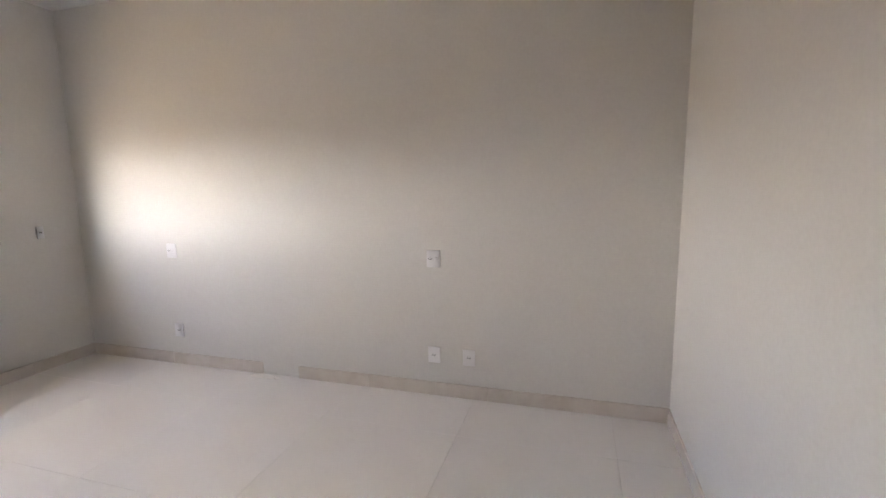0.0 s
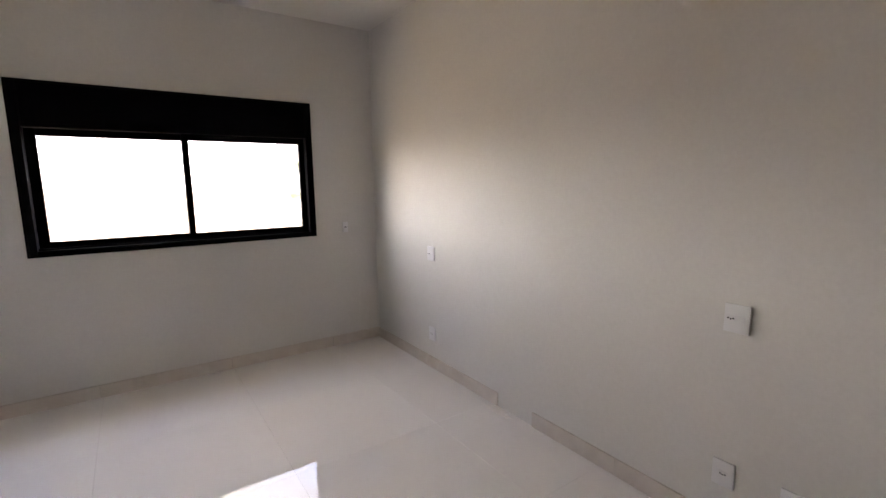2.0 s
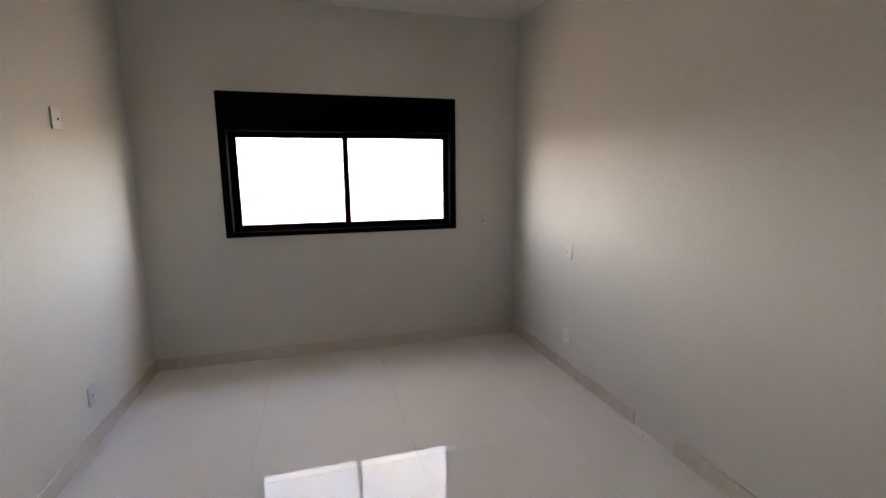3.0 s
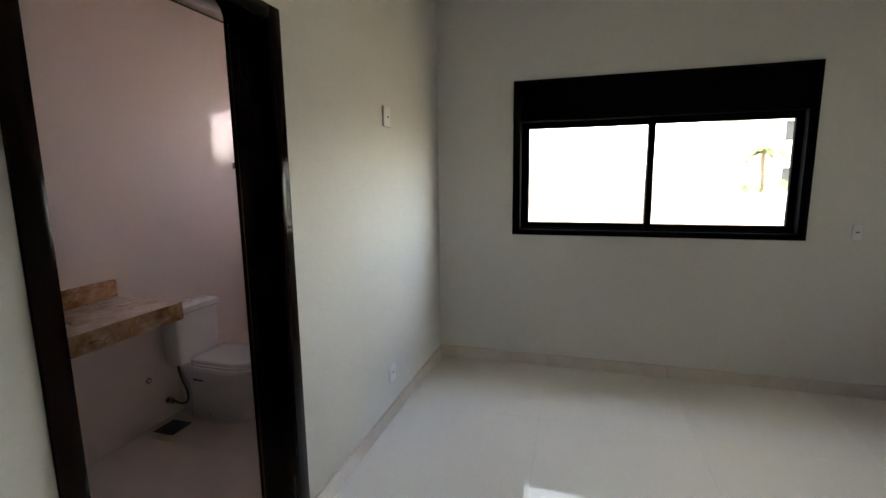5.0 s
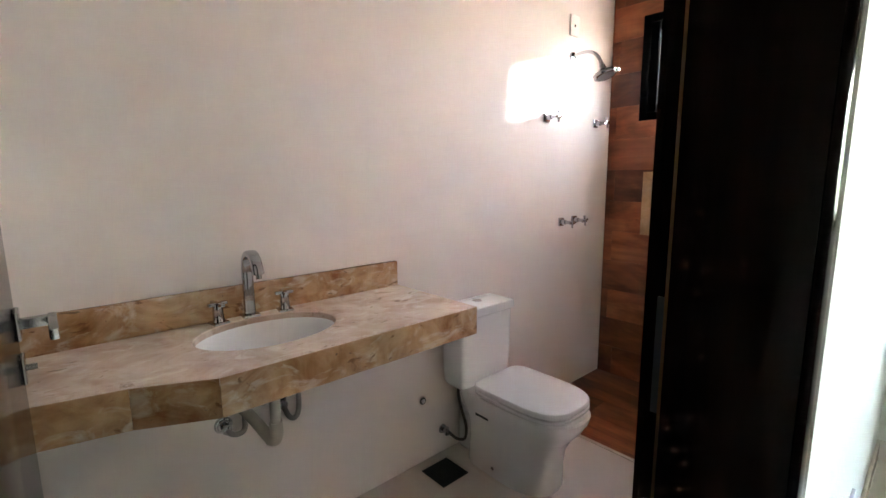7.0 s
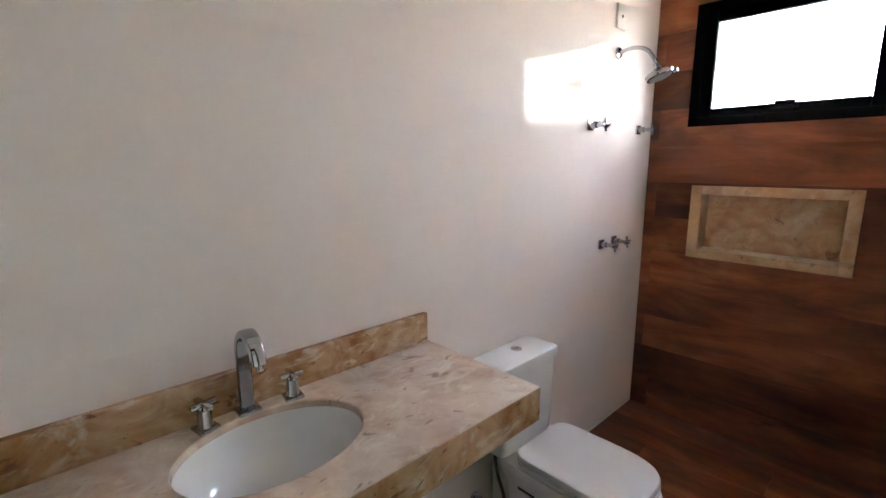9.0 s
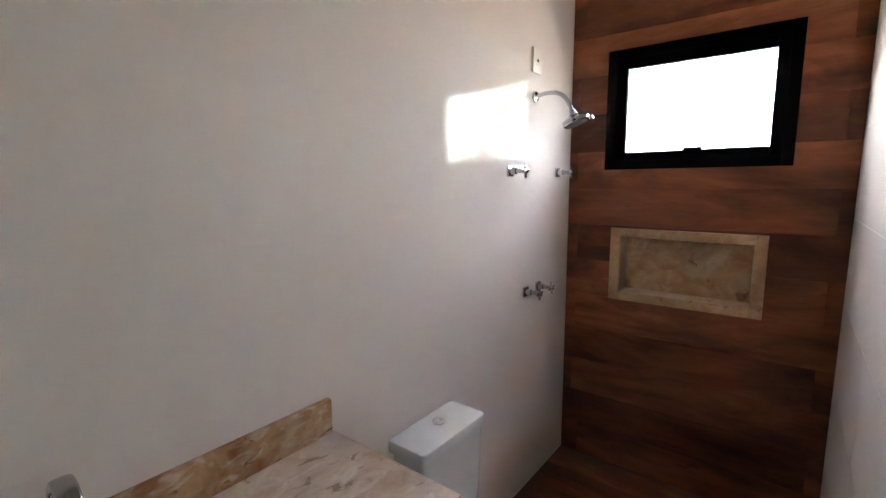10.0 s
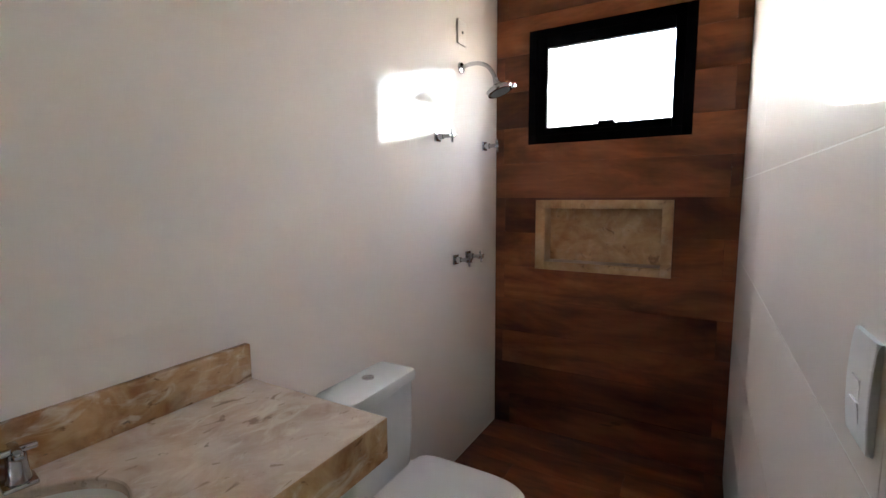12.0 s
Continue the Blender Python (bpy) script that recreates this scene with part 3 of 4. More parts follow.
def basin_plumbing():
    d = thing("basin_trap", "beige plastic basin trap running to the wall", "pipe", "", (SINK[0], SINK[1], 0.55))
    part("tailpiece", cyl(bmesh.new(), (0, 0, 0.02), (0, 0, 0.164), 0.016, seg=20), M_PVC, d)
    part("nut", cyl(bmesh.new(), (0, 0, 0.115), (0, 0, 0.145), 0.027, seg=12, bevel=0.002), M_CHROME, d, "chrome slip nut")
    part("elbow", sweep(bmesh.new(), curve_pts([(0, 0, 0.03), (0.0, 0.0, -0.012), (-0.004, -0.006, -0.030), (-0.020, -0.016, -0.030)], 6), 0.0195, 0.0195, (0, 1, 0.2), 16), M_PVC, d)
    part("trap_pipe", sweep(bmesh.new(), curve_pts([(-0.014, -0.013, -0.032), (-0.10, -0.035, 0.010), (-0.2035, -0.066, 0.055)], 6), 0.018, 0.018, (0, 1, 0.2), 16), M_PVC, d)
    part("wall_rosette", cyl(bmesh.new(), (-0.2065, -0.066, 0.055), (-0.198, -0.066, 0.055), 0.034, 0.028, 24, 0.002), M_PVC, d)
    # each stop valve leaves the wall and its hose dips, turns and climbs to a tap
    for y, z, dip in ((1.682, 0.519, 0.016), (1.868, 0.540, 0.052)):
        s = thing("water_valve", "chrome wall valve with a looped braided hose under the counter", "valve", "", (BW, y, z), "basin water valves")
        part("flange", cyl(cyl(bmesh.new(), (0.0004, 0, 0), (0.008, 0, 0), 0.030, 0.027, 28, 0.002), (0.007, 0, 0), (0.014, 0, 0), 0.021, 0.018, 28, 0.002), M_CHROME, s)
        part("body", cyl(cyl(bmesh.new(), (0.012, 0, 0), (0.040, 0, 0), 0.013, seg=18), (0.036, 0, 0), (0.052, 0, 0), 0.0165, seg=6, bevel=0.002), M_CHROME, s)
        part("hose", sweep(bmesh.new(), curve_pts([(0.046, 0, 0), (0.060, 0.010, -dip * 0.7), (0.062, 0.030, -dip), (0.060, 0.047, -dip * 0.6), (0.055, 0.053, 0.02), (0.050, 0.050, 0.10), (0.046, 0.036, 0.20), (0.046, 0.024, 0.325)], 7),
                           0.0092, seg=12, side=(1, 0, 0.1)), M_HOSE, s, "grey braided steel hose")


basin_plumbing()


# ---- toilet ----
def super_ring(x0, x1, hw, z, n=40, front=2.3, back=5.0):
    """A closed outline from the back x0 to the front x1: squarish behind, rounder before."""
    cx, hl = (x0 + x1) / 2, (x1 - x0) / 2
    out = []
    for i in range(n):
        a = 2 * math.pi * i / n
        c, s = math.cos(a), math.sin(a)
        p = front if c > 0 else back
        out.append((cx + hl * math.copysign(abs(c) ** (2 / p), c), hw * math.copysign(abs(s) ** (2 / p), s), z))
    return out


def toilet():
    t = thing("toilet", "white ceramic close-coupled toilet with its seat closed", "toilet", "", (BW, 2.810, 0))
    rows = [(0.125, 0.545, 0.128, 0.0), (0.118, 0.552, 0.132, 0.012), (0.120, 0.552, 0.126, 0.10), (0.122, 0.560, 0.126, 0.18), (0.115, 0.592, 0.137, 0.245),
            (0.100, 0.632, 0.154, 0.2930), (0.095, 0.658, 0.170, 0.3380), (0.095, 0.663, 0.173, 0.3630), (0.100, 0.657, 0.169, 0.3740)]
    part("bowl", loft(bmesh.new(), [super_ring(a, b, w, z, 44, 2.5, 6) for a, b, w, z in rows]), M_CERAMIC, t)
    part("rear_foot", box(bmesh.new(), (0.012, -0.075, 0.0), (0.16, 0.075, 0.30), 0.03, 4), M_CERAMIC, t)
    seat = [(0.200, 0.637, 0.164, 0.3760), (0.196, 0.642, 0.168, 0.3800), (0.196, 0.642, 0.168, 0.3900), (0.200, 0.638, 0.164, 0.3930)]
    part("seat", loft(bmesh.new(), [super_ring(a, b, w, z, 56, 3.1, 7) for a, b, w, z in seat]), M_SEAT, t)
    lid = [(0.196, 0.635, 0.163, 0.3960), (0.190, 0.641, 0.167, 0.3990), (0.190, 0.641, 0.167, 0.4120), (0.194, 0.637, 0.163, 0.4190), (0.205, 0.626, 0.153, 0.4225), (0.26, 0.565, 0.104, 0.4245)]
    part("lid", loft(bmesh.new(), [super_ring(a, b, w, z, 56, 3.1, 7) for a, b, w, z in lid]), M_SEAT, t, "flat white closed lid")
    for y in (-0.105, 0.065):
        part("lid_hinge", cyl(bmesh.new(), (0.196, y, 0.393), (0.196, y + 0.04, 0.393), 0.011, seg=16), M_SEAT, t)
    tank = [(0.030, 0.150, 0.145, 0.362), (0.016, 0.159, 0.158, 0.380), (0.012, 0.164, 0.164, 0.46), (0.012, 0.166, 0.168, 0.60), (0.012, 0.166, 0.170, 0.697)]
    part("tank", loft(bmesh.new(), [[(x, y - 0.010, q) for x, y, q in super_ring(a, b, w, z, 56, 9, 9)] for a, b, w, z in tank]), M_CERAMIC, t)
    tl = [(0.012, 0.166, 0.170, 0.6985), (0.004, 0.173, 0.183, 0.703), (0.004, 0.173, 0.183, 0.729), (0.007, 0.169, 0.177, 0.739), (0.016, 0.158, 0.166, 0.743)]
    part("tank_lid", loft(bmesh.new(), [[(x, y - 0.010, q) for x, y, q in super_ring(a, b, w, z, 56, 12, 14)] for a, b, w, z in tl]), M_CERAMIC, t)
    bm = cyl(bmesh.new(), (0.077, 0, 0.742), (0.077, 0, 0.7485), 0.022, seg=28, bevel=0.0015)
    box(bm, (0.0765, -0.019, 0.7480), (0.0775, 0.019, 0.7492))
    part("flush_button", bm, M_BUTTON, t, "round chrome dual flush button")
    for s in (-1, 1):
        # Dark block in place of the shade inside the notch under the rim.
        part("side_slot", box(bmesh.new(), (0.214, s * 0.1435 - 0.008, 0.274), (0.290, s * 0.1435 + 0.008, 0.296), 0.003), M_SLOT, t)
        part("floor_screw", cyl(bmesh.new(), (0.30, s * 0.120, 0.045), (0.30, s * 0.1325, 0.045), 0.008, seg=14, bevel=0.001), M_CHROME, t)


toilet()


def toilet_supply():
    s = thing("toilet_valve", "chrome toilet stop valve with a dark braided hose", "valve", "", (BW, 2.652, 0.118))
    part("flange", cyl(bmesh.new(), (0.0004, 0, 0), (0.008, 0, 0), 0.024, 0.020, 24, 0.001), M_CHROME, s)
    part("body", cyl(cyl(bmesh.new(), (0.006, 0, 0), (0.05, 0, 0), 0.010, seg=18), (0.036, -0.004, -0.014), (0.036, -0.004, 0.022), 0.012, seg=18, bevel=0.002), M_CHROME, s)
    part("hose", sweep(bmesh.new(), curve_pts([(0.048, 0, 0), (0.085, 0.018, -0.022), (0.125, 0.030, -0.006), (0.135, 0.028, 0.06), (0.112, 0.020, 0.14), (0.095, 0.018, 0.20), (0.092, 0.020, 0.262)], 7), 0.0068, seg=10, side=(0, 1, 0.1)), M_RUBBER, s)


toilet_supply()


def wall_plug():
    p = thing("capped_water_point", "small capped pipe outlet in the tiled wall", "pipe cap", "", (BW, 2.530, 0.305))
    part("ring", cyl(bmesh.new(), (0.0004, 0, 0), (0.006, 0, 0), 0.017, seg=24, bevel=0.001), M_SLOT, p)
    part("plug", cyl(bmesh.new(), (0.004, 0, 0), (0.009, 0, 0), 0.0105, seg=20, bevel=0.001), M_PLASTIC, p)


wall_plug()


def floor_drain():
    d = thing("floor_drain", "square dark floor drain grate set in the tiles", "drain", "", (-1.768, 2.552, -0.01))
    part("frame", slab(bmesh.new(), "z", -0.01, 0.0125, (-0.0745, 0.0745, -0.0745, 0.0745), [(-0.066, 0.066, -0.066, 0.066)]), M_GRATE, d)
    part("pan", slab(bmesh.new(), "z", -0.01, -0.006, (-0.066, 0.066, -0.066, 0.066)), M_SLOT, d)
    for i in range(9):
        y = -0.0585 + i * 0.0146
        part("bar", box(bmesh.new(), (-0.066, y - 0.0063, 0.003), (0.066, y + 0.0063, 0.0115), 0.0008, 1), M_GRATE, d)


floor_drain()


# ---- shower fittings ----
def shower():
    s = thing("shower", "chrome shower arm with a round tilting head", "shower head", "", (BW, 3.660, 1.996))
    part("flange", cyl(bmesh.new(), (0.0004, 0, 0), (0.012, 0, 0), 0.028, 0.024, 28, 0.002), M_CHROME, s)
    part("arm", sweep(bmesh.new(), curve_pts([(0.008, 0, 0), (0.05, 0, 0.009), (0.10, 0, 0.008), (0.145, 0, -0.012), (0.175, 0, -0.050), (0.186, 0, -0.080)], 7), 0.0095, seg=14), M_CHROME, s)
    d = Vector((0.36, 0, -0.93)).normalized()
    o = Vector((0.187, 0, -0.076))
    part("ball_joint", cyl(cyl(bmesh.new(), o, o + d * 0.026, 0.015, seg=22, bevel=0.002), o + d * 0.022, o + d * 0.034, 0.020, seg=22, bevel=0.002), M_CHROME, s)
    head = cyl(bmesh.new(), o + d * 0.030, o + d * 0.050, 0.028, 0.062, 36)
    cyl(head, o + d * 0.050, o + d * 0.068, 0.062, 0.060, 36, 0.002)
    part("head", head, M_CHROME, s)
    part("spray_plate", cyl(bmesh.new(), o + d * 0.0675, o + d * 0.0695, 0.048, seg=32), M_SLOT, s, "dark perforated spray plate")
    part("selector", cyl(bmesh.new(), o + d * 0.059 + Vector((0.060, 0, 0.012)), o + d * 0.059 + Vector((0.078, 0, 0.016)), 0.009, seg=16, bevel=0.002), M_CHROME, s)


shower()


def wall_valve(y, z, turn, reach=0.080):
    v = thing("shower_valve", "chrome cross-handle valve on the tiled shower wall", "valve", "", (BW, y, z), "shower valves")
    part("flange", box(bmesh.new(), (0.0004, -0.024, -0.024), (0.011, 0.024, 0.024), 0.003), M_CHROME, v)
    part("body", cyl(cyl(bmesh.new(), (0.009, 0, 0), (0.036, 0, 0), 0.016, 0.014, 22), (0.034, 0, 0), (reach, 0, 0), 0.010, seg=20), M_CHROME, v)
    c, s = math.cos(radians(turn)), math.sin(radians(turn))
    bm = bmesh.new()
    for a, b in ((c, s), (-s, c)):
        cyl(bm, (reach, -0.031 * a, -0.031 * b), (reach, 0.031 * a, 0.031 * b), 0.0058, seg=14, bevel=0.0015)
    cyl(bm, (reach - 0.012, 0, 0), (reach + 0.012, 0, 0), 0.011, seg=20, bevel=0.002)
    part("cross_handle", bm, M_CHROME, v)


wall_valve(3.427, 1.644, 4)
wall_valve(3.935, 1.645, 20)
wall_valve(3.597, 1.060, 6)
wall_valve(3.733, 1.064, 12)


# ---- electrical plates ----
def plate(m, label, modules, group, w=0.088, h=0.115, thick=0.010, mat=M_PLASTIC):
    """A wall plate in its own space: x across, z up, front towards -y."""
    p = thing("wall_socket" if "socket" in label else "light_switch" if "switch" in label else "blank_plate", label,
              "socket" if "socket" in label else "switch" if "switch" in label else "wall plate", "", (0, 0, 0), group)
    bm = box(bmesh.new(), (-w / 2, -thick, -h / 2), (w / 2, -0.0004, h / 2), 0.0022, 2)
    part("cover", bm, mat, p)
    for kind, x, z in modules:
        if kind == "socket":
            part("insert", box(bmesh.new(), (x - 0.019, -thick - 0.0015, z - 0.012), (x + 0.019, -thick + 0.002, z + 0.012), 0.001), M_PLASTIC, p)
            hb = bmesh.new()
            for dx, dz in ((-0.0095, 0.0), (0.0, -0.003), (0.0095, 0.0)):
                cyl(hb, (x + dx, -thick - 0.002, z + dz), (x + dx, -thick - 0.0005, z + dz), 0.0036, seg=12)
            part("contact_holes", hb, M_SLOT, p)
        elif kind == "rocker":
            bm = box(bmesh.new(), (x - 0.012, -thick - 0.0035, z - 0.0105), (x + 0.012, -thick + 0.002, z + 0.0105), 0.002)
            part("rocker", bm, M_PLASTIC, p)
        elif kind == "slot":
            part("switch_slot", box(bmesh.new(), (x - 0.011, -thick - 0.004, z - 0.0035), (x + 0.011, -thick - 0.003, z + 0.0035), 0.0004, 1), M_SLOT, p)
        else:
            part("cable_outlet", cyl(bmesh.new(), (x, -thick - 0.0025, z), (x, -thick + 0.0005, z), 0.007, seg=16), M_SLOT, p)
    p.matrix_world = m
    return p


S1 = "white plastic socket plate on the warm white wall"
low = plate(pose(XE, 3.110, 0.300, 0, 0, -90), S1, [("socket", 0, 0)], "low bedroom sockets")
copy_thing(low, pose(XE, 0.843, 0.300, 0, 0, -90))
copy_thing(low, pose(XE, 0.592, 0.300, 0, 0, -90))
copy_thing(low, pose(XW, 3.034, 0.312, 0, 0, 90))
mid = plate(pose(XE, 0.838, 0.985, 0, 0, -90), "white plastic socket plate with a switch beside it", [("socket", -0.022, 0), ("rocker", 0.019, 0)], "bedside sockets", 0.096, 0.118)
copy_thing(mid, pose(XE, 3.112, 0.978, 0, 0, -90))
plate(pose(2.406, YN, 1.144, 0, 0, 0), "small white plastic shutter switch beside the window", [("rocker", 0, 0), ("slot", 0, 0)], "shutter switch", 0.052, 0.098)
plate(pose(XW, 3.060, 1.893, 0, 0, 90), "white plastic cable outlet plate high on the wall", [("hole", 0.01, 0)], "high outlet", 0.095, 0.115, 0.011)
plate(pose(BW, 3.664, 2.160, 0, 0, 90), "white plastic heater outlet plate above the shower", [("hole", 0, 0)], "heater outlet", 0.085, 0.112, 0.011, M_IVORY)


def domed_switch(m):
    """A light switch with a softly domed cover, thickest at mid height, and two rockers."""
    p = thing("light_switch", "white domed plastic double light switch on the tiled wall", "switch", "", (0, 0, 0), "light switch")
    w, h, n = 0.074, 0.110, 18

    def rise(z):
        return 0.0055 + 0.0030 * (1 - (2 * z / h) ** 2)

    bm = bmesh.new()
    rings = []
    for i in range(n + 1):
        z = -h / 2 + h * i / n
        t, c = rise(z), 0.0012 if 0 < i < n else 0.003
        rings.append([(-w / 2, -0.0004, z), (-w / 2, -t + c, z), (-w / 2 + c, -t, z), (0, -t - 0.0006, z), (w / 2 - c, -t, z), (w / 2, -t + c, z), (w / 2, -0.0004, z)])
    part("cover", loft(bm, rings), M_PLASTIC, p)
    for z in (0.0, -0.0235):
        bm = bmesh.new()
        loft(bm, [[(-0.0125, -rise(z + d) + 0.004, z + d), (0.0125, -rise(z + d) + 0.004, z + d), (0.0125, -rise(z + d) - o, z + d), (-0.0125, -rise(z + d) - o, z + d)]
                  for d, o in ((-0.0108, 0.0006), (-0.004, 0.0008), (0.004, 0.0013), (0.0108, 0.0022))])
        part("rocker", bm, M_PLASTIC, p)
    p.matrix_world = m


domed_switch(pose(BE, 2.208, 1.181, 0, 0, -90))


# ---- outside ----
def leaf_material():
    m = material("foliage", (0.07, 0.10, 0.03), 0.6)
    v = place(m)
    paint(m, ramp(m, noisy(m, v, 5, 3), [(0.3, (0.055, 0.085, 0.015)), (0.7, (0.11, 0.13, 0.03))]))
    return m


M_LEAF = leaf_material()
M_BARK = material("grey_bark", (0.16, 0.12, 0.085), 0.9)
M_SOIL = material("sandy_ground", (0.36, 0.30, 0.22), 0.95)
g_mix = ramp(M_SOIL, noisy(M_SOIL, place(M_SOIL), 0.35, 6), [(0.4, (0.15, 0.115, 0.065)), (0.62, (0.28, 0.22, 0.155))])
paint(M_SOIL, g_mix)
M_ROOF = material("grey_cement_roof", (0.42, 0.40, 0.37), 0.85)
structure("ground", "z", -0.6, -0.25, (-400, 400, -400, 400), M_SOIL, "open sandy ground with patches of dry grass", "ground")
# Roof is out of view; its eave is added to cut high sky from the windows.
structure("roof", "z", H + 0.15, H + 0.40, (BW - 0.7, XE + 0.7, YS - 0.7, YN + 0.66), M_OUT, "unseen flat white roof slab, its eave added to shade the windows", "roof")


def palm(x, y, z, h, n, seed):
    rnd = random.Random(seed)
    t = thing("palm_tree", "slender palm tree with drooping green fronds in a garden bed", "tree", "", (x, y, z))
    part("trunk", sweep(bmesh.new(), curve_pts([(0, 0, 0), (0.08, 0.05, h * 0.4), (0.02, 0.1, h * 0.75), (0, 0, h)], 6), 0.09, 0.09, (0, 1, 0), 12), M_BARK, t)
    bm = bmesh.new()
    for i in range(n):
        a = 2 * math.pi * i / n + rnd.uniform(-0.2, 0.2)
        up, ln = rnd.uniform(0.3, 0.9), rnd.uniform(0.55, 0.8)
        d = Vector((math.cos(a), math.sin(a), 0))
        side = Vector((-d.y, d.x, 0))
        prev = Vector((0, 0, h))
        for k in range(1, 13):
            s = k / 12
            p = Vector((0, 0, h)) + d * ln * s + Vector((0, 0, up * s * 0.9 - 0.75 * s * s))
            for sg in (-1, 1):
                w = 0.24 * math.sin(math.pi * min(0.97, s * 0.9 + 0.1)) + 0.05
                tip = p + side * sg * w + d * 0.22 + Vector((0, 0, -0.25 * w - rnd.uniform(0, 0.1)))
                bm.faces.new([bm.verts.new(prev), bm.verts.new(p), bm.verts.new(tip)])
            prev = p
    part("crown", bm, M_LEAF, t)


def garden_bed():
    b = thing("garden_bed", "raised garden bed with a white rendered edge", "garden bed", "", (9.0, 23.0, -0.25))
    part("retaining_wall", box(bmesh.new(), (-2.6, -1.2, 0.0), (2.6, -1.0, 1.04), 0.01), M_OUT, b)
    part("retaining_wall", box(bmesh.new(), (-2.6, -1.0, 0.0), (-2.4, 1.2, 1.04), 0.01), M_OUT, b)
    part("soil", box(bmesh.new(), (-2.4, -1.0, 0.0), (2.6, 1.2, 0.98)), M_SOIL, b)


def shrub(x, y, z, r, h, seed):
    rnd = random.Random(seed)
    t = thing("shrub", "rounded leafy green shrub in the garden bed", "shrub", "", (x, y, z), "garden shrubs")
    part("stem", cyl(bmesh.new(), (0, 0, 0), (0, 0, h * 0.5), 0.03, 0.015, 10), M_BARK, t)
    bm = bmesh.new()
    for k in range(420):
        d = Vector((rnd.gauss(0, 1), rnd.gauss(0, 1), rnd.gauss(0, 1))).normalized() * rnd.uniform(0.45, 1.05)
        c = Vector((d.x * r, d.y * r, max(0.05, h * (0.52 + 0.48 * d.z))))
        u = Vector((rnd.uniform(-1, 1), rnd.uniform(-1, 1), rnd.uniform(-0.4, 0.8))).normalized()
        w = u.orthogonal().normalized() * 0.022
        bm.faces.new([bm.verts.new(p) for p in (c, c + u * 0.05 + w, c + u * 0.11, c + u * 0.05 - w)])
    part("crown", bm, M_LEAF, t)


garden_bed()
palm(7.95, 22.5, 0.73, 1.75, 18, 3)
shrub(7.5, 22.4, 0.73, 0.42, 0.45, 1)
shrub(8.35, 22.35, 0.73, 0.46, 0.65, 2)
shrub(9.2, 22.5, 0.73, 0.5, 0.6, 4)


def far_house():
    h = thing("house", "two-storey pale rendered house with a grey roof across the street", "house", "", (17.1, 36.0, -0.25))
    spots = [(x, z) for z in (1.0, 4.0) for x in (-3.6, 0.9)]
    part("wall", slab(bmesh.new(), "y", -0.2, 0.0, (-5, 5, 0, 6.0), [(x, x + 1.4, z, z + 1.2) for x, z in spots]), M_OUT, h)
    part("wall", slab(bmesh.new(), "x", -5.0, -4.8, (0, 7, 0, 6.0)), M_OUT, h)
    part("wall", slab(bmesh.new(), "x", 4.8, 5.0, (0, 7, 0, 6.0)), M_OUT, h)
    part("wall", slab(bmesh.new(), "y", 6.8, 7.0, (-4.8, 4.8, 0, 6.0)), M_OUT, h)
    bm = bmesh.new()
    loft(bm, [[(x, -0.4, 5.95), (x, 3.5, 7.3), (x, 7.4, 5.95), (x, 7.4, 5.8), (x, -0.4, 5.8)] for x in (-5.2, 5.2)])
    part("roof", bm, M_ROOF, h)
    for x, z in spots:
        w = part("window", ring_frame(bmesh.new(), -0.15, -0.08, (x, x + 1.4, z, z + 1.2), (x + 0.07, x + 1.33, z + 0.07, z + 1.13)), M_ALU, h)
        part("pane", box(bmesh.new(), (x + 0.07, -0.12, z + 0.07), (x + 1.33, -0.11, z + 1.13)), M_SLOT, w)


far_house()


# ---- skirting, piece by piece ----
def skirting_run(name, label, mat, pieces):
    s = thing(name, label, "skirting", "structure")
    for lo, hi in pieces:
        part("skirting_tile", box(bmesh.new(), lo, hi, 0.0015, 1), mat, s)


def spans(a, b, cuts):
    e = [a, *[c for c in cuts if a < c < b], b]
    return list(zip(e, e[1:]))


SK, SH = 0.012, 0.097
G = 0.0008
skirting_run("baseboard_east", "beige tile skirting with one missing length", M_SKIRT,
             [((XE - SK, a + G, 0), (XE, b - G, SH)) for a, b in spans(YS + SK, YN - SK, (0.46, 1.36, 1.96, 2.29, 3.19)) if not (1.95 < a < 1.97)])
skirting_run("baseboard_north", "beige tile skirting under the window wall", M_SKIRT,
             [((a + G, YN - SK, 0), (b - G, YN, SH)) for a, b in spans(XW, XE, (0.43, 1.33, 2.23))])
skirting_run("baseboard_south", "beige tile skirting along the entrance wall", M_SKIRT,
             [((a + G, YS, 0), (b - G, YS + SK, SH)) for a, b in spans(XW + SK, XE, (0.43, 1.33, 2.23))])
skirting_run("baseboard_west", "beige tile skirting along the partition", M_SKIRT,
             [((XW, a + G, 0), (XW + SK, b - G, SH)) for a, b in [*spans(YS, DOOR[0] - 0.001, (0.2,)), *spans(DOOR[1] + 0.001, YN - SK, (2.36, 3.26))]])


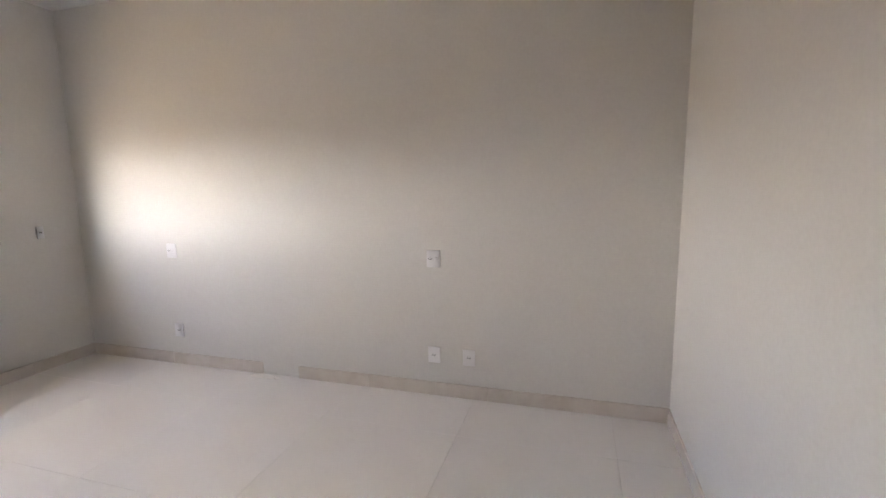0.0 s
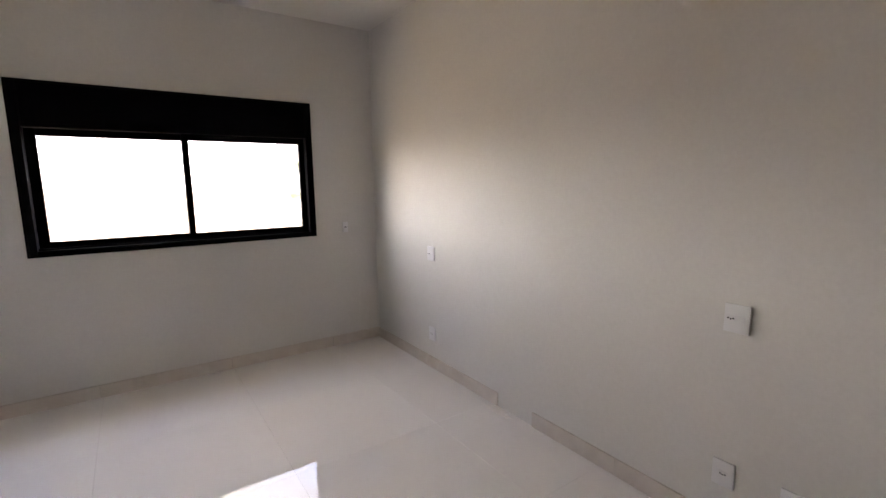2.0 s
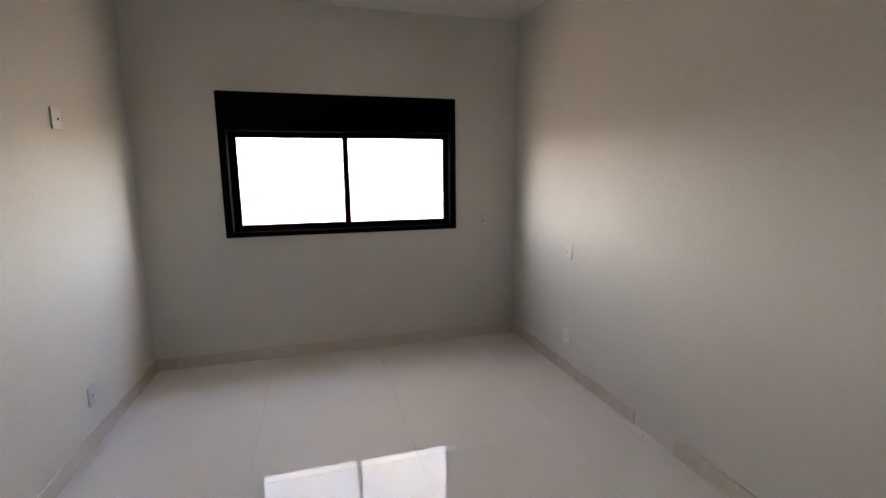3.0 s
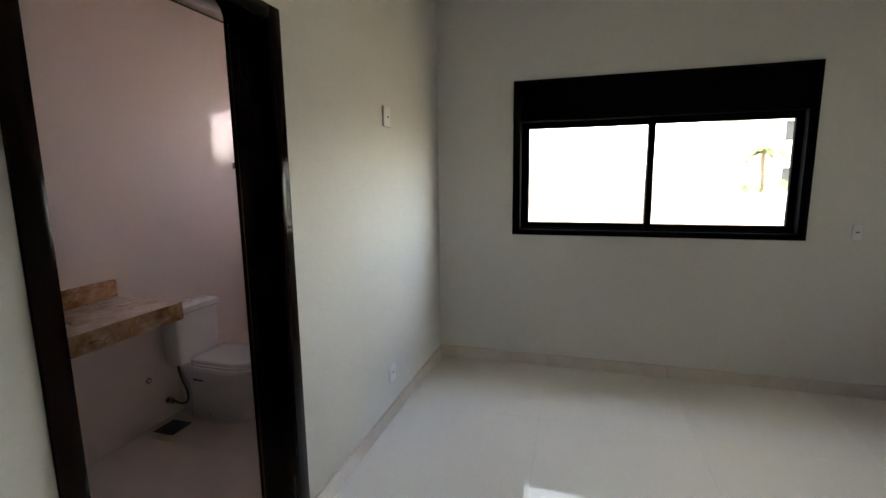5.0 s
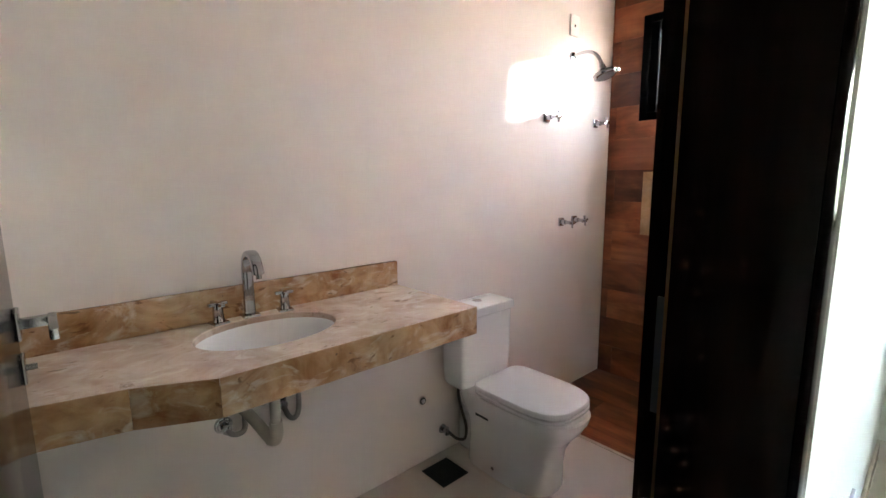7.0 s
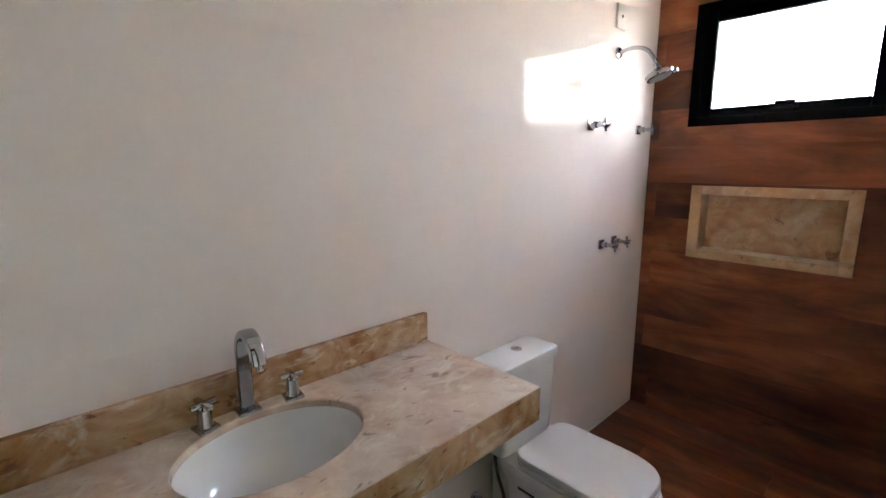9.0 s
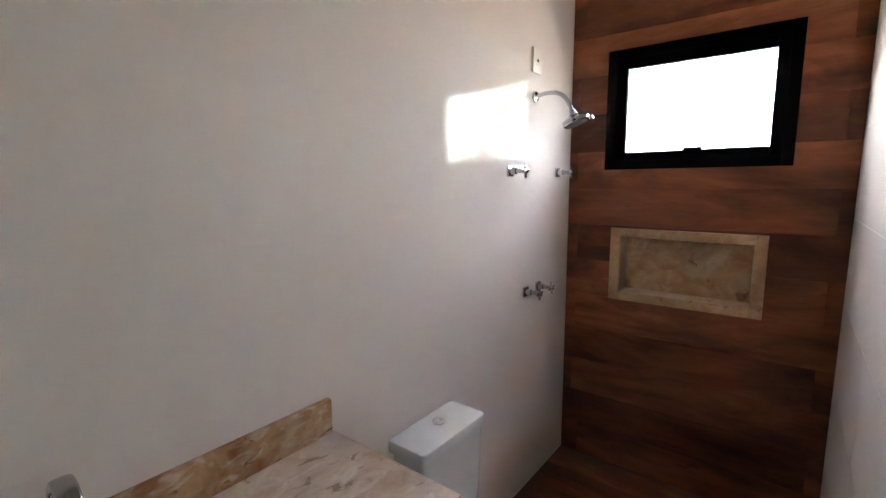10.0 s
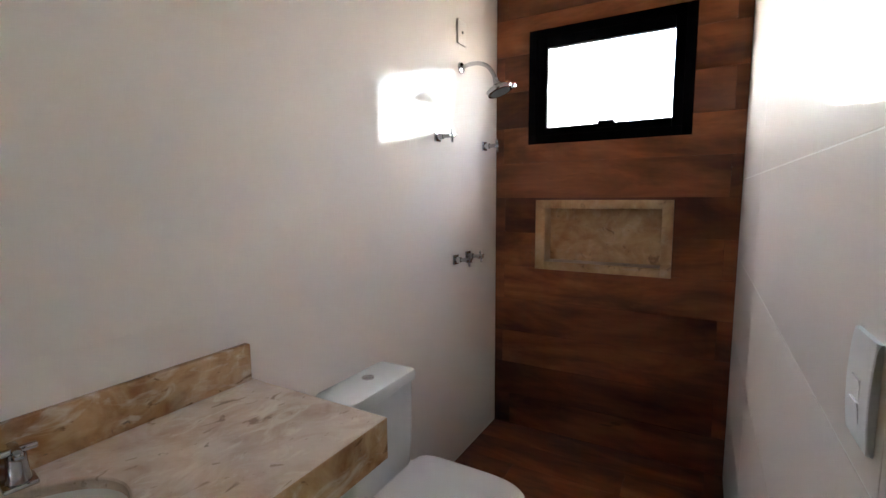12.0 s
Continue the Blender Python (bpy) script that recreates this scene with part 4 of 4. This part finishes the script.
def mortar_residue():
    """A thin pale lumpy patch on the floor where a skirting length is missing."""
    rnd = random.Random(5)
    r = thing("mortar_residue", "pale thin lumpy patch on the floor by a skirting gap", "mortar residue", "", (2.676, 2.25, 0.0006))
    bm = bmesh.new()
    n = 40
    edge = [(1 + 0.18 * math.sin(3 * a + 1) + 0.10 * math.sin(7 * a) + rnd.uniform(-0.06, 0.06)) for a in [2 * math.pi * i / n for i in range(n)]]
    rings = []
    for f, z in ((1.0, 0.0), (0.97, 0.0016), (0.8, 0.0032), (0.45, 0.0042), (0.15, 0.0036)):
        rings.append([(max(-0.046, min(0.046, 0.036 * f * e * math.cos(2 * math.pi * i / n))), 0.125 * f * e * math.sin(2 * math.pi * i / n), z + (rnd.uniform(0, 0.0009) if z else 0)) for i, e in enumerate(edge)])
    part("crust", loft(bm, rings), M_PATCH, r)
    for k in range(7):
        x, y, q = rnd.uniform(-0.03, 0.03), rnd.uniform(-0.17, 0.15), rnd.uniform(0.003, 0.007)
        part("crumb", box(bmesh.new(), (x - q, y - q * 1.3, 0.0), (x + q, y + q * 1.3, 0.003 + q), q * 0.35, 1), M_PATCH, r)


mortar_residue()

# ---- floor and wall pieces ----
shared = {}


def piece(name, axis, face, depth, rect, mat, parent, holes=(), chamfer=0.0005):
    """One tile: a thin plate with its face at the given plane and a fine chamfer. Alike tiles share a mesh."""
    u0, u1, v0, v1 = rect
    cut = [h for h in holes if h[0] < u1 and h[1] > u0 and h[2] < v1 and h[3] > v0]
    if any(h[0] <= u0 and h[1] >= u1 and h[2] <= v0 and h[3] >= v1 for h in cut):
        return
    cu, cv = (u0 + u1) / 2, (v0 + v1) / 2
    key = (axis, depth, round(u1 - u0, 4), round(v1 - v0, 4), mat.name)
    me = shared.get(key) if not cut else None
    if me is None:
        bm = bmesh.new()
        if cut:
            slab(bm, axis, 0, depth, (u0 - cu, u1 - cu, v0 - cv, v1 - cv), [(a - cu, b - cu, c - cv, d - cv) for a, b, c, d in cut])
        else:
            hu, hv, c = (u1 - u0) / 2, (v1 - v0) / 2, chamfer
            e = math.copysign(c, depth)
            rings = []
            for w, s in ((depth, 0), (e, 0), (0, c)):
                q = [(-hu + s, -hv + s), (hu - s, -hv + s), (hu - s, hv - s), (-hu + s, hv - s)]
                rings.append([{"x": (w, u, v), "y": (u, w, v), "z": (u, v, w)}[axis] for u, v in q])
            loft(bm, rings)
        me = finish(name, bm, mat)
        if not cut:
            shared[key] = me
    ob = new(name, me)
    ob.parent = parent
    ob.location = {"x": (face, cu, cv), "y": (cu, face, cv), "z": (cu, cv, face)}[axis]
    return ob


def grid(a, b, start, step):
    k = math.ceil((a - start) / step - 1e-6)
    cuts = []
    while start + k * step < b - 1e-6:
        if start + k * step > a + 1e-6:
            cuts.append(start + k * step)
        k += 1
    return spans(a, b, cuts)


J = 0.0004
lay = random.Random(11)
for a, b in grid(XW, XE, 1.342, 0.90):
    for c, d in grid(YS, YN, 2.357, 0.90):
        tile = piece("floor_tile", "z", 0.0, -0.008, (a + J, b - J, c + J, d - J), M_FLOOR, floor)
        tile.rotation_euler = (lay.uniform(-0.0003, 0.0003), lay.uniform(-0.0003, 0.0003), 0)  # laid a hair out of level
piece("floor_tile", "z", 0.0, -0.008, (BE + J, XW - J, 1.167, 2.043), M_FLOOR, floor)
for a, b in grid(BW, BE, -1.0, 0.90):
    for c, d in grid(BS, SHOWER, 2.415, 0.90):
        piece("floor_tile", "z", 0.0, -0.008, (a + J, b - J, c + J, d - J), M_FLOOR_BATH, floor_bath, [(-1.843, -1.693, 2.477, 2.627)])
for i, (c, d) in enumerate(grid(SHOWER + 0.02, BN, BN - 0.006, 0.197)):
    for a, b in spans(BW, BE, ((-1.28,), (-0.93,), (-1.62,), (-1.10,), (-0.76,))[i % 5]):
        piece("plank", "z", -0.010, -0.006, (a + J, b - J, c + J, d - J), M_WOOD, floor_shower)
COURSE = 0.36
JT = 0.00005
JE = 0.0005
for i, (c, d) in enumerate(grid(0.0, HB, 0.0, COURSE)):
    for a, b in grid(BS, BN, BN - (0.60 if i % 2 else 1.2), 1.20):
        piece("tile", "x", BW, -0.006, (a + JT, b - JT, c + JT, d - JT), M_TILE, wall_bath_west, (), JT)
for c, d in grid(0.0, HB, 1.44, 0.352):
    for a, b in grid(BS, BN, 3.35, 1.20):
        piece("tile", "x", BE, 0.003, (a + JE, b - JE, c + JE, d - JE), M_TILE, wall_west, [(1.165, 2.045, -1, 2.13)], 0.0013)
SPLIT = {0: -1.80, 1: -0.74, 2: -1.85, 3: -0.745, 4: -1.84, 5: -0.735, 6: -1.838, 7: -0.727, 8: -1.85, 9: -0.73, 10: -1.845, 11: -0.74, 12: -1.83, 13: -0.73, 14: -1.84}
for i, (c, d) in enumerate(grid(-0.010, HB, -0.018, 0.197)):
    for a, b in spans(BW, BE, (SPLIT.get(i, -1.1),)):
        piece("plank", "y", BN, 0.006, (a + J, b - J, c + J, d - J), M_WOOD, wall_bath_north, [WIN2, (-1.615, -0.985, 0.985, 1.323)])
